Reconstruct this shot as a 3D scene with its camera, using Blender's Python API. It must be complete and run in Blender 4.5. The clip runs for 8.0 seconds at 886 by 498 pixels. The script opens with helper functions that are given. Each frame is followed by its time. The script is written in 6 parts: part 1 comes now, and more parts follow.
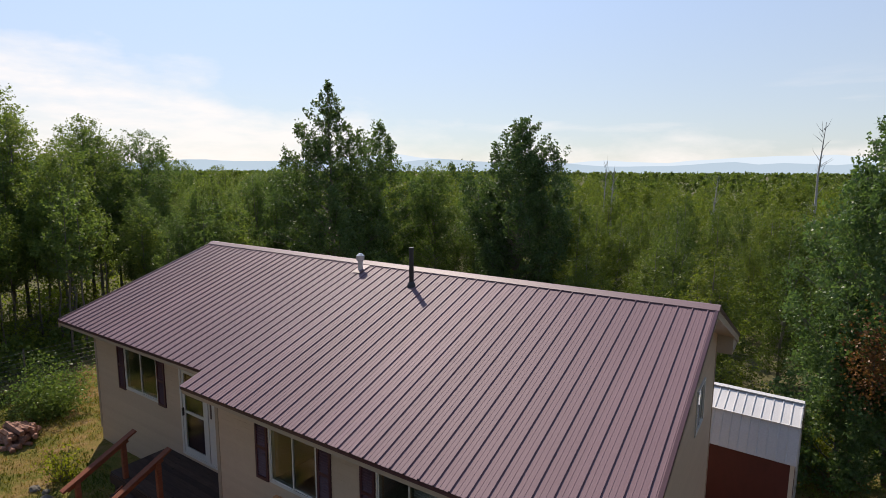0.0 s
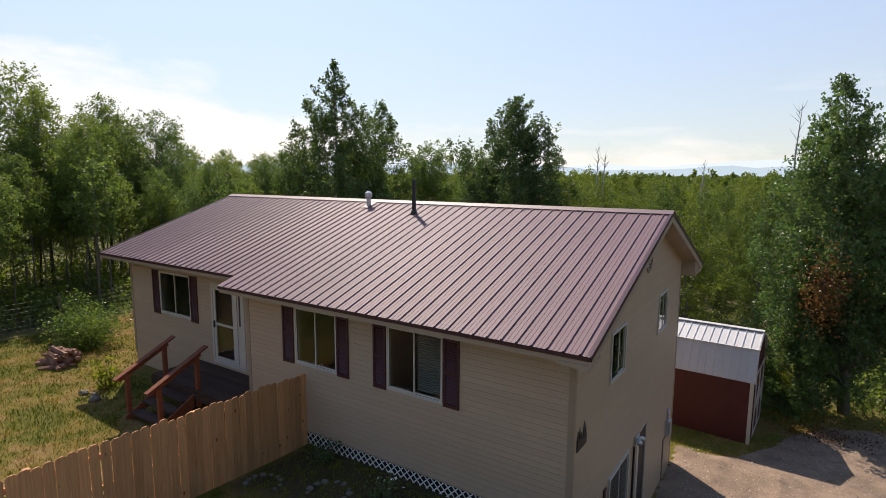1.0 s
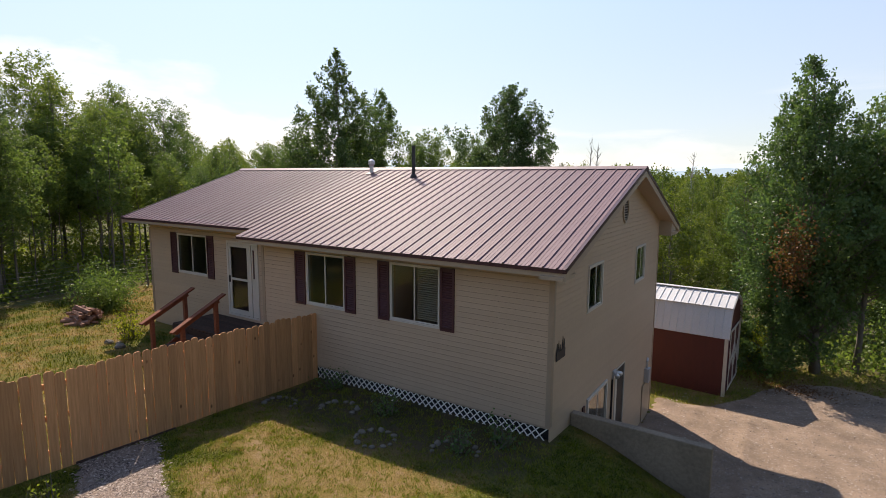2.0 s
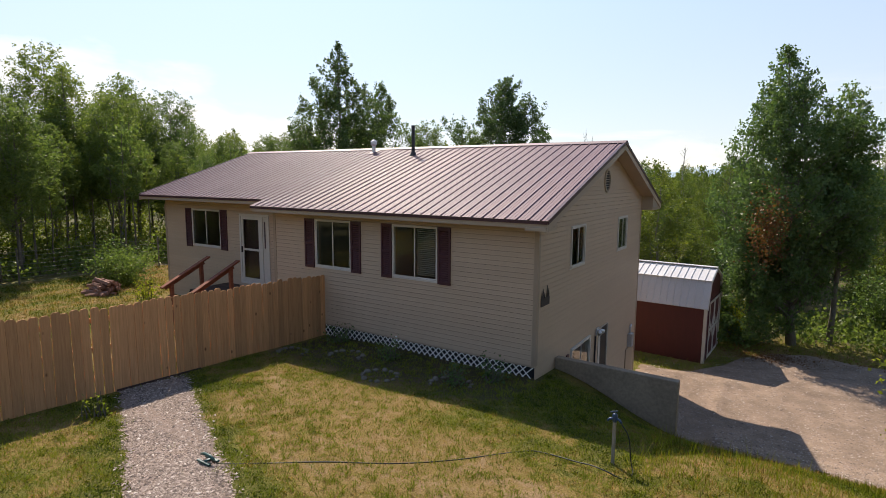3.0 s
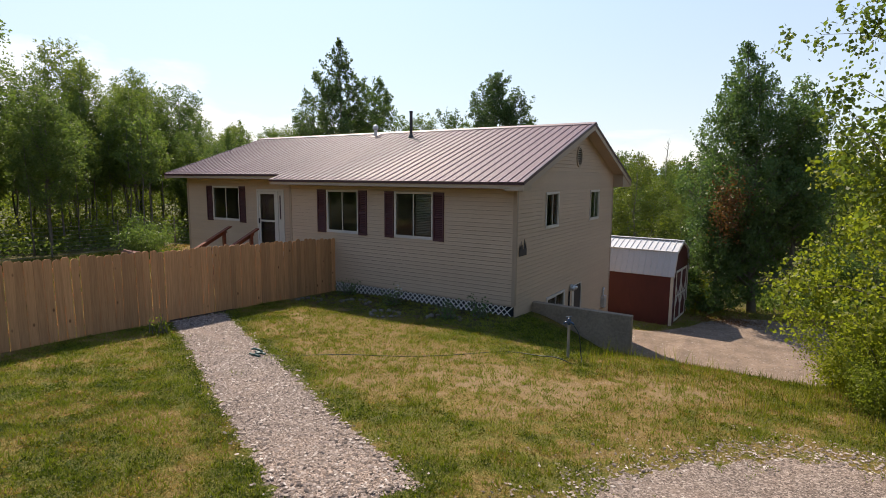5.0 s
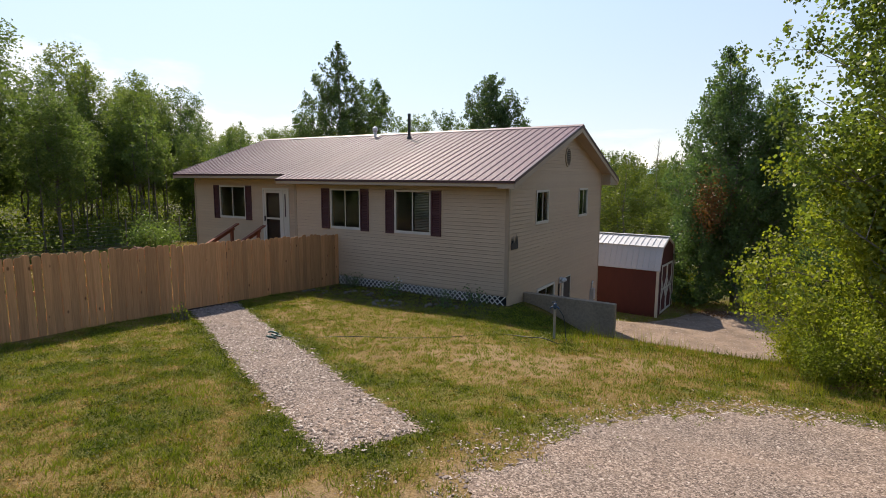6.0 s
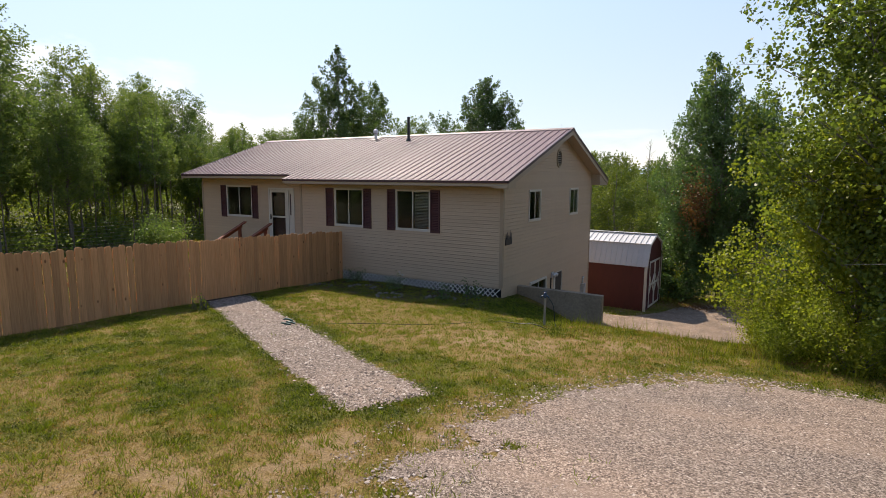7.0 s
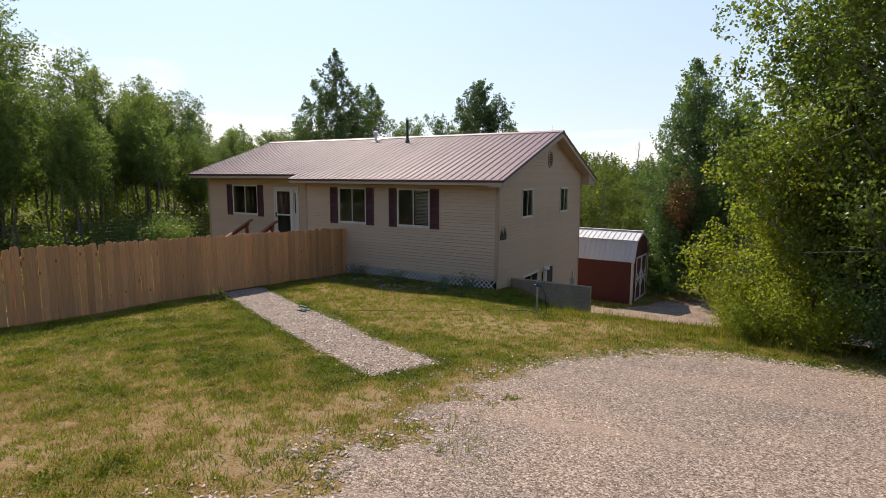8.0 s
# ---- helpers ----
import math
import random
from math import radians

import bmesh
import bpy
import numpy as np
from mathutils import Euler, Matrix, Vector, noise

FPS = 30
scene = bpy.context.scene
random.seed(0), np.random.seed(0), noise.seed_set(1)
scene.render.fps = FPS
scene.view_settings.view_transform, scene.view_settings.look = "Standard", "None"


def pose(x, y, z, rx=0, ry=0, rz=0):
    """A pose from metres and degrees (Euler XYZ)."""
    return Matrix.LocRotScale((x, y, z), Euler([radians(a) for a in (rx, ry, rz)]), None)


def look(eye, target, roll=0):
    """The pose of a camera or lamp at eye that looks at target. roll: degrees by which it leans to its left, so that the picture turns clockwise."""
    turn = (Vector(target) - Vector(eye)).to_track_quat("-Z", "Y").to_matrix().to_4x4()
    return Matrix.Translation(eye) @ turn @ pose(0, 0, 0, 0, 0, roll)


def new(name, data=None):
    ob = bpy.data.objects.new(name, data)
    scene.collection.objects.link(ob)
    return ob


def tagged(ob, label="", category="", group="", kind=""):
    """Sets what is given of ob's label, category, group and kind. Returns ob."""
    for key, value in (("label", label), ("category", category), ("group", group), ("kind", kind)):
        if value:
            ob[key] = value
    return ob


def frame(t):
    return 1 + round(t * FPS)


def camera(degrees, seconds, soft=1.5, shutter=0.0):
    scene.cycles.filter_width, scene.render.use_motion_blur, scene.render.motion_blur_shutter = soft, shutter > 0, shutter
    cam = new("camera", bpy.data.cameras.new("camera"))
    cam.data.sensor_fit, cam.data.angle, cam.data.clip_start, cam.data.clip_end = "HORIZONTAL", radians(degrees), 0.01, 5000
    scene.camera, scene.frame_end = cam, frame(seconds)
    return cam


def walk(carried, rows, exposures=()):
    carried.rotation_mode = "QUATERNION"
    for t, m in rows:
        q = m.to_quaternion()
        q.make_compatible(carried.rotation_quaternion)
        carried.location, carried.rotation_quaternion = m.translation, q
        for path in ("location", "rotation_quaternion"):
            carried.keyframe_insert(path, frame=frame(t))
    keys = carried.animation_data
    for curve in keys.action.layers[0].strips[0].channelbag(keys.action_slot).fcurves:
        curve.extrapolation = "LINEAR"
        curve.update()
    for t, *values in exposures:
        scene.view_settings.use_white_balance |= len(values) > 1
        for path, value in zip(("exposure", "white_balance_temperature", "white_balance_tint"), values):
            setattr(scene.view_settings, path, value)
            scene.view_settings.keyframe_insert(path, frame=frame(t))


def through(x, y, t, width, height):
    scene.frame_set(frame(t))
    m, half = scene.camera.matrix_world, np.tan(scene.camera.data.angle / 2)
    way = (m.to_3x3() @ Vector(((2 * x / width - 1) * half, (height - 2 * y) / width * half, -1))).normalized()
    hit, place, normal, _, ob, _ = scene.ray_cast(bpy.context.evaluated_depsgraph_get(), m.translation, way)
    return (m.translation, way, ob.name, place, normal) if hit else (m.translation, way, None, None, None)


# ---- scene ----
cam = camera(78.7, 8.0, soft=0.55)
PATH = [
    (0, (1.477, -5.748, 7.183), (0.376, -4.102, 6.898), 0.3),
    (0.5, (2.149, -6.767, 6.225), (1.051, -5.119, 5.951), 0.3),
    (1, (2.604, -7.417, 5.629), (1.507, -5.767, 5.358), 0.3),
    (1.5, (3.005, -7.999, 5.097), (1.911, -6.346, 4.831), 0.3),
    (3, (4.092, -9.606, 3.964), (3.008, -7.945, 3.704), 0.4),
    (3.5, (4.427, -10.086, 3.686), (3.346, -8.424, 3.426), 0.3),
    (4, (4.753, -10.549, 3.467), (3.674, -8.885, 3.208), 0.3),
    (4.5, (5.047, -11.008, 3.334), (3.974, -9.341, 3.073), 0.4),
    (6, (5.809, -12.326, 3.293), (4.756, -10.646, 3.029), 0.3),
    (6.5, (6.032, -12.719, 3.305), (4.986, -11.034, 3.04), 0.3),
    (7, (6.244, -13.191, 3.302), (5.205, -11.502, 3.038), 0.3),
    (7.5, (6.449, -13.728, 3.31), (5.434, -12.026, 3.045), 0.3),
    (8, (6.62, -14.212, 3.294), (5.607, -12.508, 3.03), 0.3),
]
walk(cam, [(t, look(eye, target, roll)) for t, eye, target, roll in PATH], [(0.0, 0.68, 7150, 15), (1.5, 0.94, 7450, 16), (3.5, 1.03, 7350, 15), (8.0, 1.01, 7400, 14)])

# ---- light ----
SUN = Vector((-0.76, 0.58, 1.0)).normalized()
world = bpy.data.worlds.new("sky")
scene.world = world
world.use_nodes = True
wn, wl = world.node_tree.nodes, world.node_tree.links
wn.clear()
w_out = wn.new("ShaderNodeOutputWorld")
w_bg = wn.new("ShaderNodeBackground")
w_sky = wn.new("ShaderNodeTexSky")
w_sky.sky_type = "NISHITA"
w_sky.sun_disc = False
w_sky.sun_elevation = math.asin(SUN.z)
w_sky.sun_rotation = math.atan2(SUN.x, SUN.y)
w_sky.air_density, w_sky.dust_density, w_sky.ozone_density = 1.0, 0.35, 1.0
w_sky.altitude = 1500
# a low bank of white cloud in the west, ragged along its top, and a few thin wisps beside it
w_tc = wn.new("ShaderNodeTexCoord")
w_sep = wn.new("ShaderNodeSeparateXYZ")
wl.new(w_tc.outputs["Generated"], w_sep.inputs["Vector"])


def sky_math(op, a, b):
    node = wn.new("ShaderNodeMath")
    node.operation = op
    for sock, v in zip(node.inputs, (a, b)):
        if isinstance(v, (int, float)):
            sock.default_value = v
        else:
            wl.new(v, sock)
    return node.outputs[0]


def sky_range(v, a, b, c, d):
    node = wn.new("ShaderNodeMapRange")
    for key, val in zip(("From Min", "From Max", "To Min", "To Max"), (a, b, c, d)):
        node.inputs[key].default_value = val
    wl.new(v, node.inputs["Value"])
    return node.outputs["Result"]


def sky_noise(stretch, size, rough):
    mp, node = wn.new("ShaderNodeMapping"), wn.new("ShaderNodeTexNoise")
    mp.inputs["Scale"].default_value = (1, 1, stretch)
    mp.inputs["Location"].default_value = (0.35, 0.1, 0.0)
    node.inputs["Scale"].default_value, node.inputs["Detail"].default_value, node.inputs["Roughness"].default_value = size, 8, rough
    wl.new(w_tc.outputs["Generated"], mp.inputs["Vector"])
    wl.new(mp.outputs["Vector"], node.inputs["Vector"])
    return node.outputs["Fac"]


bank_top = sky_range(w_sep.outputs["X"], -0.96, -0.50, 0.20, 0.045)
billow = sky_math("MULTIPLY", sky_math("SUBTRACT", sky_noise(2.6, 5.0, 0.6), 0.5), 0.24)
over = sky_math("SUBTRACT", sky_math("ADD", bank_top, billow), w_sep.outputs["Z"])
bank = sky_math("MULTIPLY", sky_range(over, -0.015, 0.06, 0.0, 0.75), sky_range(sky_noise(5.0, 9.0, 0.6), 0.35, 0.6, 0.55, 1.0))
wisp = sky_math("MULTIPLY", sky_range(sky_noise(9.0, 2.4, 0.55), 0.56, 0.72, 0.0, 0.5), sky_range(w_sep.outputs["Z"], 0.17, 0.09, 0.0, 1.0))
cloud = sky_math("MAXIMUM", bank, wisp)
w_mix = wn.new("ShaderNodeMix")
w_mix.data_type = "RGBA"
w_mix.inputs[7].default_value = (6.3, 6.35, 6.5, 1)
wl.new(cloud, w_mix.inputs[0])
w_grade = wn.new("ShaderNodeMapRange")
w_grade.inputs["From Min"].default_value, w_grade.inputs["From Max"].default_value = -0.02, 0.5
w_grade.inputs["To Min"].default_value, w_grade.inputs["To Max"].default_value = 0.62, 1.5
w_dim = wn.new("ShaderNodeVectorMath")
w_dim.operation = "SCALE"
wl.new(w_sep.outputs["Z"], w_grade.inputs["Value"])
wl.new(w_sky.outputs["Color"], w_dim.inputs[0])
wl.new(w_grade.outputs["Result"], w_dim.inputs["Scale"])
# pale summer haze, thickest at the horizon
w_haze = wn.new("ShaderNodeMix")
w_haze.data_type = "RGBA"
w_haze.inputs[7].default_value = (3.22, 3.78, 4.45, 1)
w_thick = wn.new("ShaderNodeMapRange")
w_thick.inputs["From Min"].default_value, w_thick.inputs["From Max"].default_value = 0.55, 0.02
w_thick.inputs["To Min"].default_value, w_thick.inputs["To Max"].default_value = 0.0, 0.62
wl.new(w_sep.outputs["Z"], w_thick.inputs["Value"])
wl.new(w_thick.outputs["Result"], w_haze.inputs[0])
wl.new(w_dim.outputs["Vector"], w_haze.inputs[6])
wl.new(w_haze.outputs[2], w_mix.inputs[6])
wl.new(w_mix.outputs[2], w_bg.inputs["Color"])
w_bg.inputs["Strength"].default_value = 0.102
wl.new(w_bg.outputs["Background"], w_out.inputs["Surface"])

sun_data = bpy.data.lights.new("sun", "SUN")
sun_data.energy, sun_data.angle, sun_data.color = 3.3, radians(0.55), (1.0, 0.955, 0.88)
sun = new("sun", sun_data)
sun.matrix_world = look(SUN * 100, (0, 0, 0))


# ---- materials ----
P0, P1 = Vector((-5.75, -4.42)), Vector((2.62, -8.42))      # middle line of the garden path


def material(name):
    m = bpy.data.materials.new(name)
    m.use_nodes = True
    return m, m.node_tree.nodes, m.node_tree.links, m.node_tree.nodes["Principled BSDF"]


def coords(nodes, links, scale=(1, 1, 1)):
    tc, mp = nodes.new("ShaderNodeTexCoord"), nodes.new("ShaderNodeMapping")
    mp.inputs["Scale"].default_value = scale
    links.new(tc.outputs["Object"], mp.inputs["Vector"])
    return mp.outputs["Vector"]


def noise_node(nodes, links, vec, scale, detail=4.0, rough=0.55):
    n = nodes.new("ShaderNodeTexNoise")
    n.inputs["Scale"].default_value, n.inputs["Detail"].default_value = scale, detail
    n.inputs["Roughness"].default_value = rough
    links.new(vec, n.inputs["Vector"])
    return n.outputs["Fac"]


def ramp_node(nodes, links, fac, stops):
    r = nodes.new("ShaderNodeValToRGB")
    e = r.color_ramp.elements
    while len(e) < len(stops):
        e.new(0.5)
    for el, (p, c) in zip(e, stops):
        el.position, el.color = p, (*c, 1) if len(c) == 3 else c
    links.new(fac, r.inputs["Fac"])
    return r.outputs["Color"]


def mix_node(nodes, links, fac, a, b, blend="MIX"):
    m = nodes.new("ShaderNodeMix")
    m.data_type, m.blend_type = "RGBA", blend
    for sock, v in ((m.inputs[0], fac), (m.inputs[6], a), (m.inputs[7], b)):
        if isinstance(v, (int, float)):
            sock.default_value = v
        elif isinstance(v, tuple):
            sock.default_value = (*v, 1)
        else:
            links.new(v, sock)
    return m.outputs[2]


def bump_node(nodes, links, bsdf, height, strength, distance):
    b = nodes.new("ShaderNodeBump")
    b.inputs["Strength"].default_value, b.inputs["Distance"].default_value = strength, distance
    links.new(height, b.inputs["Height"])
    links.new(b.outputs["Normal"], bsdf.inputs["Normal"])


def surface(name, light, dark, big=0.8, fine=30.0, rough=0.6, metal=0.0, bump=0.15, dist=0.004, stretch=(1, 1, 1), rand=0.0, spec=0.5):
    """A mottled surface: two noises between a light and a dark tone, fine relief, and a shift of tone from piece to piece."""
    m, n, l, b = material(name)
    vec = coords(n, l, stretch)
    f1 = noise_node(n, l, vec, big, 3)
    f2 = noise_node(n, l, vec, fine, 4)
    c1 = ramp_node(n, l, f1, ((0.3, dark), (0.7, light)))
    c2 = ramp_node(n, l, f2, ((0.3, dark), (0.65, light)))
    col = mix_node(n, l, 0.45, c1, c2)
    if rand:
        oi = n.new("ShaderNodeObjectInfo")
        r = ramp_node(n, l, oi.outputs["Random"], ((0.0, (1 - rand,) * 3), (1.0, (1.0, 1.0, 1.0))))
        col = mix_node(n, l, 1.0, col, r, "MULTIPLY")
    l.new(col, b.inputs["Base Color"])
    b.inputs["Roughness"].default_value, b.inputs["Metallic"].default_value = rough, metal
    b.inputs["Specular IOR Level"].default_value = spec
    if bump:
        bump_node(n, l, b, f2, bump, dist)
    return m


def leaf_material(name, stops, through, gloss=0.45):
    """Leaves: tone from leaf to leaf and from clump to clump, and light that comes through the blade."""
    m, n, l, b = material(name)
    g = n.new("ShaderNodeNewGeometry")
    vec = coords(n, l)
    clump = noise_node(n, l, vec, 0.9, 2)
    add = n.new("ShaderNodeMath")
    add.operation = "MULTIPLY_ADD"
    add.inputs[1].default_value, add.inputs[2].default_value = 0.55, 0.0
    l.new(g.outputs["Random Per Island"], add.inputs[0])
    sm = n.new("ShaderNodeMath")
    sm.operation = "MULTIPLY_ADD"
    sm.inputs[1].default_value = 0.5
    l.new(clump, sm.inputs[0])
    l.new(add.outputs[0], sm.inputs[2])
    col = ramp_node(n, l, sm.outputs[0], stops)
    oi = n.new("ShaderNodeObjectInfo")
    tone = ramp_node(n, l, oi.outputs["Random"], ((0.0, (0.72, 0.78, 0.8)), (0.5, (0.95, 0.95, 0.85)), (1.0, (1.15, 1.05, 0.75))))
    col = mix_node(n, l, 1.0, col, tone, "MULTIPLY")
    l.new(col, b.inputs["Base Color"])
    b.inputs["Roughness"].default_value = gloss
    b.inputs["Specular IOR Level"].default_value = 0.2
    tr = n.new("ShaderNodeBsdfTranslucent")
    warm = mix_node(n, l, 1.0, col, (1.15, 1.28, 0.68), "MULTIPLY")
    l.new(warm, tr.inputs["Color"])
    mx = n.new("ShaderNodeMixShader")
    mx.inputs[0].default_value = through
    l.new(b.outputs[0], mx.inputs[1])
    l.new(tr.outputs[0], mx.inputs[2])
    l.new(mx.outputs[0], n["Material Output"].inputs["Surface"])
    return m


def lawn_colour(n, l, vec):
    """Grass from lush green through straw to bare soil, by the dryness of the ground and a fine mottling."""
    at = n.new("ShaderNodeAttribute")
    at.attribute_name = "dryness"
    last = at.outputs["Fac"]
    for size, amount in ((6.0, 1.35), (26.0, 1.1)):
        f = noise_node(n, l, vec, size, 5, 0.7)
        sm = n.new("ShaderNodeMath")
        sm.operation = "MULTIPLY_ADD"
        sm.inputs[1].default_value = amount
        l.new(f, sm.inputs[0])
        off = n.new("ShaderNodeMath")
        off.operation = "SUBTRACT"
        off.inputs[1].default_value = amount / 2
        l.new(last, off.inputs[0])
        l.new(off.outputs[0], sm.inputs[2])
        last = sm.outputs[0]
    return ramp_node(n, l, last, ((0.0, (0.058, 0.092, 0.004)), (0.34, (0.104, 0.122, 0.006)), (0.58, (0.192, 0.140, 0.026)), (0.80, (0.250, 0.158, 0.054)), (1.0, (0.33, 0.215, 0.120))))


def ground_material():
    m, n, l, b = material("lawn_soil")
    vec = coords(n, l)
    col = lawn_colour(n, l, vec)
    fine = noise_node(n, l, vec, 45, 5, 0.7)
    soil = ramp_node(n, l, fine, ((0.40, (0.030, 0.026, 0.012)), (0.50, (0.15, 0.112, 0.045)), (0.62, (0.30, 0.225, 0.11))))
    col = mix_node(n, l, 0.46, col, soil)
    # bare soil of the bed before the house, darkened to imitate the house shade
    bed = n.new("ShaderNodeAttribute")
    bed.attribute_name = "bed"
    col = mix_node(n, l, bed.outputs["Fac"], col, mix_node(n, l, fine, (0.030, 0.025, 0.016), (0.085, 0.066, 0.042)))
    # leaf litter under the trees
    sep = n.new("ShaderNodeSeparateXYZ")
    l.new(vec, sep.inputs[0])
    litter = None
    for axis, lo, hi in (("Y", 14.2, 16.0), ("X", -19.6, -21.2)):
        mr = n.new("ShaderNodeMapRange")
        mr.inputs["From Min"].default_value, mr.inputs["From Max"].default_value = lo, hi
        l.new(sep.outputs[axis], mr.inputs["Value"])
        if litter is None:
            litter = mr.outputs["Result"]
        else:
            mx = n.new("ShaderNodeMath")
            mx.operation = "MAXIMUM"
            l.new(litter, mx.inputs[0])
            l.new(mr.outputs["Result"], mx.inputs[1])
            litter = mx.outputs[0]
    floor = ramp_node(n, l, fine, ((0.35, (0.06, 0.055, 0.026)), (0.62, (0.15, 0.14, 0.07))))
    col = mix_node(n, l, litter, col, floor)
    l.new(col, b.inputs["Base Color"])
    b.inputs["Roughness"].default_value, b.inputs["Specular IOR Level"].default_value = 0.95, 0.1
    bump_node(n, l, b, fine, 0.8, 0.03)
    return m


def blade_material():
    m, n, l, b = material("grass_blades")
    vec = coords(n, l)
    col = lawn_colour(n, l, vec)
    g = n.new("ShaderNodeNewGeometry")
    tone = ramp_node(n, l, g.outputs["Random Per Island"], ((0.0, (0.5, 0.5, 0.4)), (0.6, (1.0, 1.0, 0.85)), (1.0, (2.0, 1.75, 1.1))))
    col = mix_node(n, l, 1.0, col, tone, "MULTIPLY")
    l.new(col, b.inputs["Base Color"])
    b.inputs["Roughness"].default_value, b.inputs["Specular IOR Level"].default_value = 0.6, 0.25
    tr = n.new("ShaderNodeBsdfTranslucent")
    l.new(col, tr.inputs["Color"])
    mx = n.new("ShaderNodeMixShader")
    mx.inputs[0].default_value = 0.4
    l.new(b.outputs[0], mx.inputs[1])
    l.new(tr.outputs[0], mx.inputs[2])
    l.new(mx.outputs[0], n["Material Output"].inputs["Surface"])
    return m


def gravel_material():
    m, n, l, b = material("gravel_bed")
    vec = coords(n, l)
    v = n.new("ShaderNodeTexVoronoi")
    v.inputs["Scale"].default_value = 75
    warp = n.new("ShaderNodeTexNoise")
    warp.inputs["Scale"].default_value, warp.inputs["Detail"].default_value = 30, 3
    l.new(vec, warp.inputs["Vector"])
    l.new(mix_node(n, l, 0.035, vec, warp.outputs["Color"], "ADD"), v.inputs["Vector"])
    sep = n.new("ShaderNodeSeparateColor")
    l.new(v.outputs["Color"], sep.inputs[0])
    col = ramp_node(n, l, sep.outputs[0], ((0.0, (0.065, 0.05, 0.041)), (0.35, (0.165, 0.128, 0.105)), (0.7, (0.275, 0.220, 0.184)), (1.0, (0.46, 0.39, 0.335))))
    big = noise_node(n, l, vec, 0.7, 4)
    dust = ramp_node(n, l, big, ((0.35, (0.82, 0.80, 0.78)), (0.7, (1.12, 1.02, 0.93))))
    col = mix_node(n, l, 1.0, col, dust, "MULTIPLY")
    mp = n.new("ShaderNodeMapping")
    mp.inputs["Rotation"].default_value, mp.inputs["Scale"].default_value = (0, 0, 0.6), (0.22, 1.3, 1)
    l.new(vec, mp.inputs["Vector"])
    track = ramp_node(n, l, noise_node(n, l, mp.outputs["Vector"], 1.0, 4), ((0.56, (0.0, 0.0, 0.0)), (0.74, (0.7, 0.7, 0.7))))
    grit = ramp_node(n, l, noise_node(n, l, vec, 90, 4, 0.7), ((0.35, (0.19, 0.135, 0.100)), (0.65, (0.36, 0.262, 0.20))))
    col = mix_node(n, l, track, col, grit)
    l.new(col, b.inputs["Base Color"])
    b.inputs["Roughness"].default_value, b.inputs["Specular IOR Level"].default_value = 0.9, 0.2
    bump_node(n, l, b, v.outputs["Distance"], 0.6, 0.013)
    return m


def stone_material(name, stops):
    m, n, l, b = material(name)
    g = n.new("ShaderNodeNewGeometry")
    col = ramp_node(n, l, g.outputs["Random Per Island"], stops)
    l.new(col, b.inputs["Base Color"])
    b.inputs["Roughness"].default_value, b.inputs["Specular IOR Level"].default_value = 0.85, 0.25
    return m


def wood_material(name, light, dark, rand=0.3, grain=(22, 22, 1.2), rough=0.75):
    m, n, l, b = material(name)
    oi = n.new("ShaderNodeObjectInfo")
    tc, mp = n.new("ShaderNodeTexCoord"), n.new("ShaderNodeMapping")
    mp.inputs["Scale"].default_value = grain
    l.new(tc.outputs["Object"], mp.inputs["Vector"])
    shift = n.new("ShaderNodeMath")
    shift.operation = "MULTIPLY"
    shift.inputs[1].default_value = 37.0
    l.new(oi.outputs["Random"], shift.inputs[0])
    cb = n.new("ShaderNodeCombineXYZ")
    for i in range(3):
        l.new(shift.outputs[0], cb.inputs[i])
    l.new(cb.outputs[0], mp.inputs["Location"])
    f = noise_node(n, l, mp.outputs["Vector"], 1.6, 6, 0.65)
    col = ramp_node(n, l, f, ((0.3, dark), (0.68, light)))
    kn = n.new("ShaderNodeTexVoronoi")
    kn.inputs["Scale"].default_value = 4.2
    kv = n.new("ShaderNodeMapping")
    kv.inputs["Scale"].default_value = tuple(1.0 if g > 10 else 0.55 for g in grain)
    l.new(tc.outputs["Object"], kv.inputs["Vector"])
    l.new(cb.outputs[0], kv.inputs["Location"])
    l.new(kv.outputs["Vector"], kn.inputs["Vector"])
    spot = ramp_node(n, l, kn.outputs["Distance"], ((0.05, (0.35, 0.3, 0.26)), (0.11, (1.0, 1.0, 1.0))))
    col = mix_node(n, l, 1.0, col, spot, "MULTIPLY")
    tone = ramp_node(n, l, oi.outputs["Random"], ((0.0, (1 - rand, 1 - rand * 1.05, 1 - rand * 1.1)), (1.0, (1.08, 1.04, 1.0))))
    col = mix_node(n, l, 1.0, col, tone, "MULTIPLY")
    l.new(col, b.inputs["Base Color"])
    b.inputs["Roughness"].default_value, b.inputs["Specular IOR Level"].default_value = rough, 0.25
    bump_node(n, l, b, f, 0.3, 0.003)
    return m


def plain_glass():
    m, n, l, b = material("window_glass")
    b.inputs["Transmission Weight"].default_value = 1.0
    b.inputs["Roughness"].default_value, b.inputs["IOR"].default_value = 0.0, 1.45
    b.inputs["Base Color"].default_value = (0.82, 0.86, 0.84, 1)
    return m


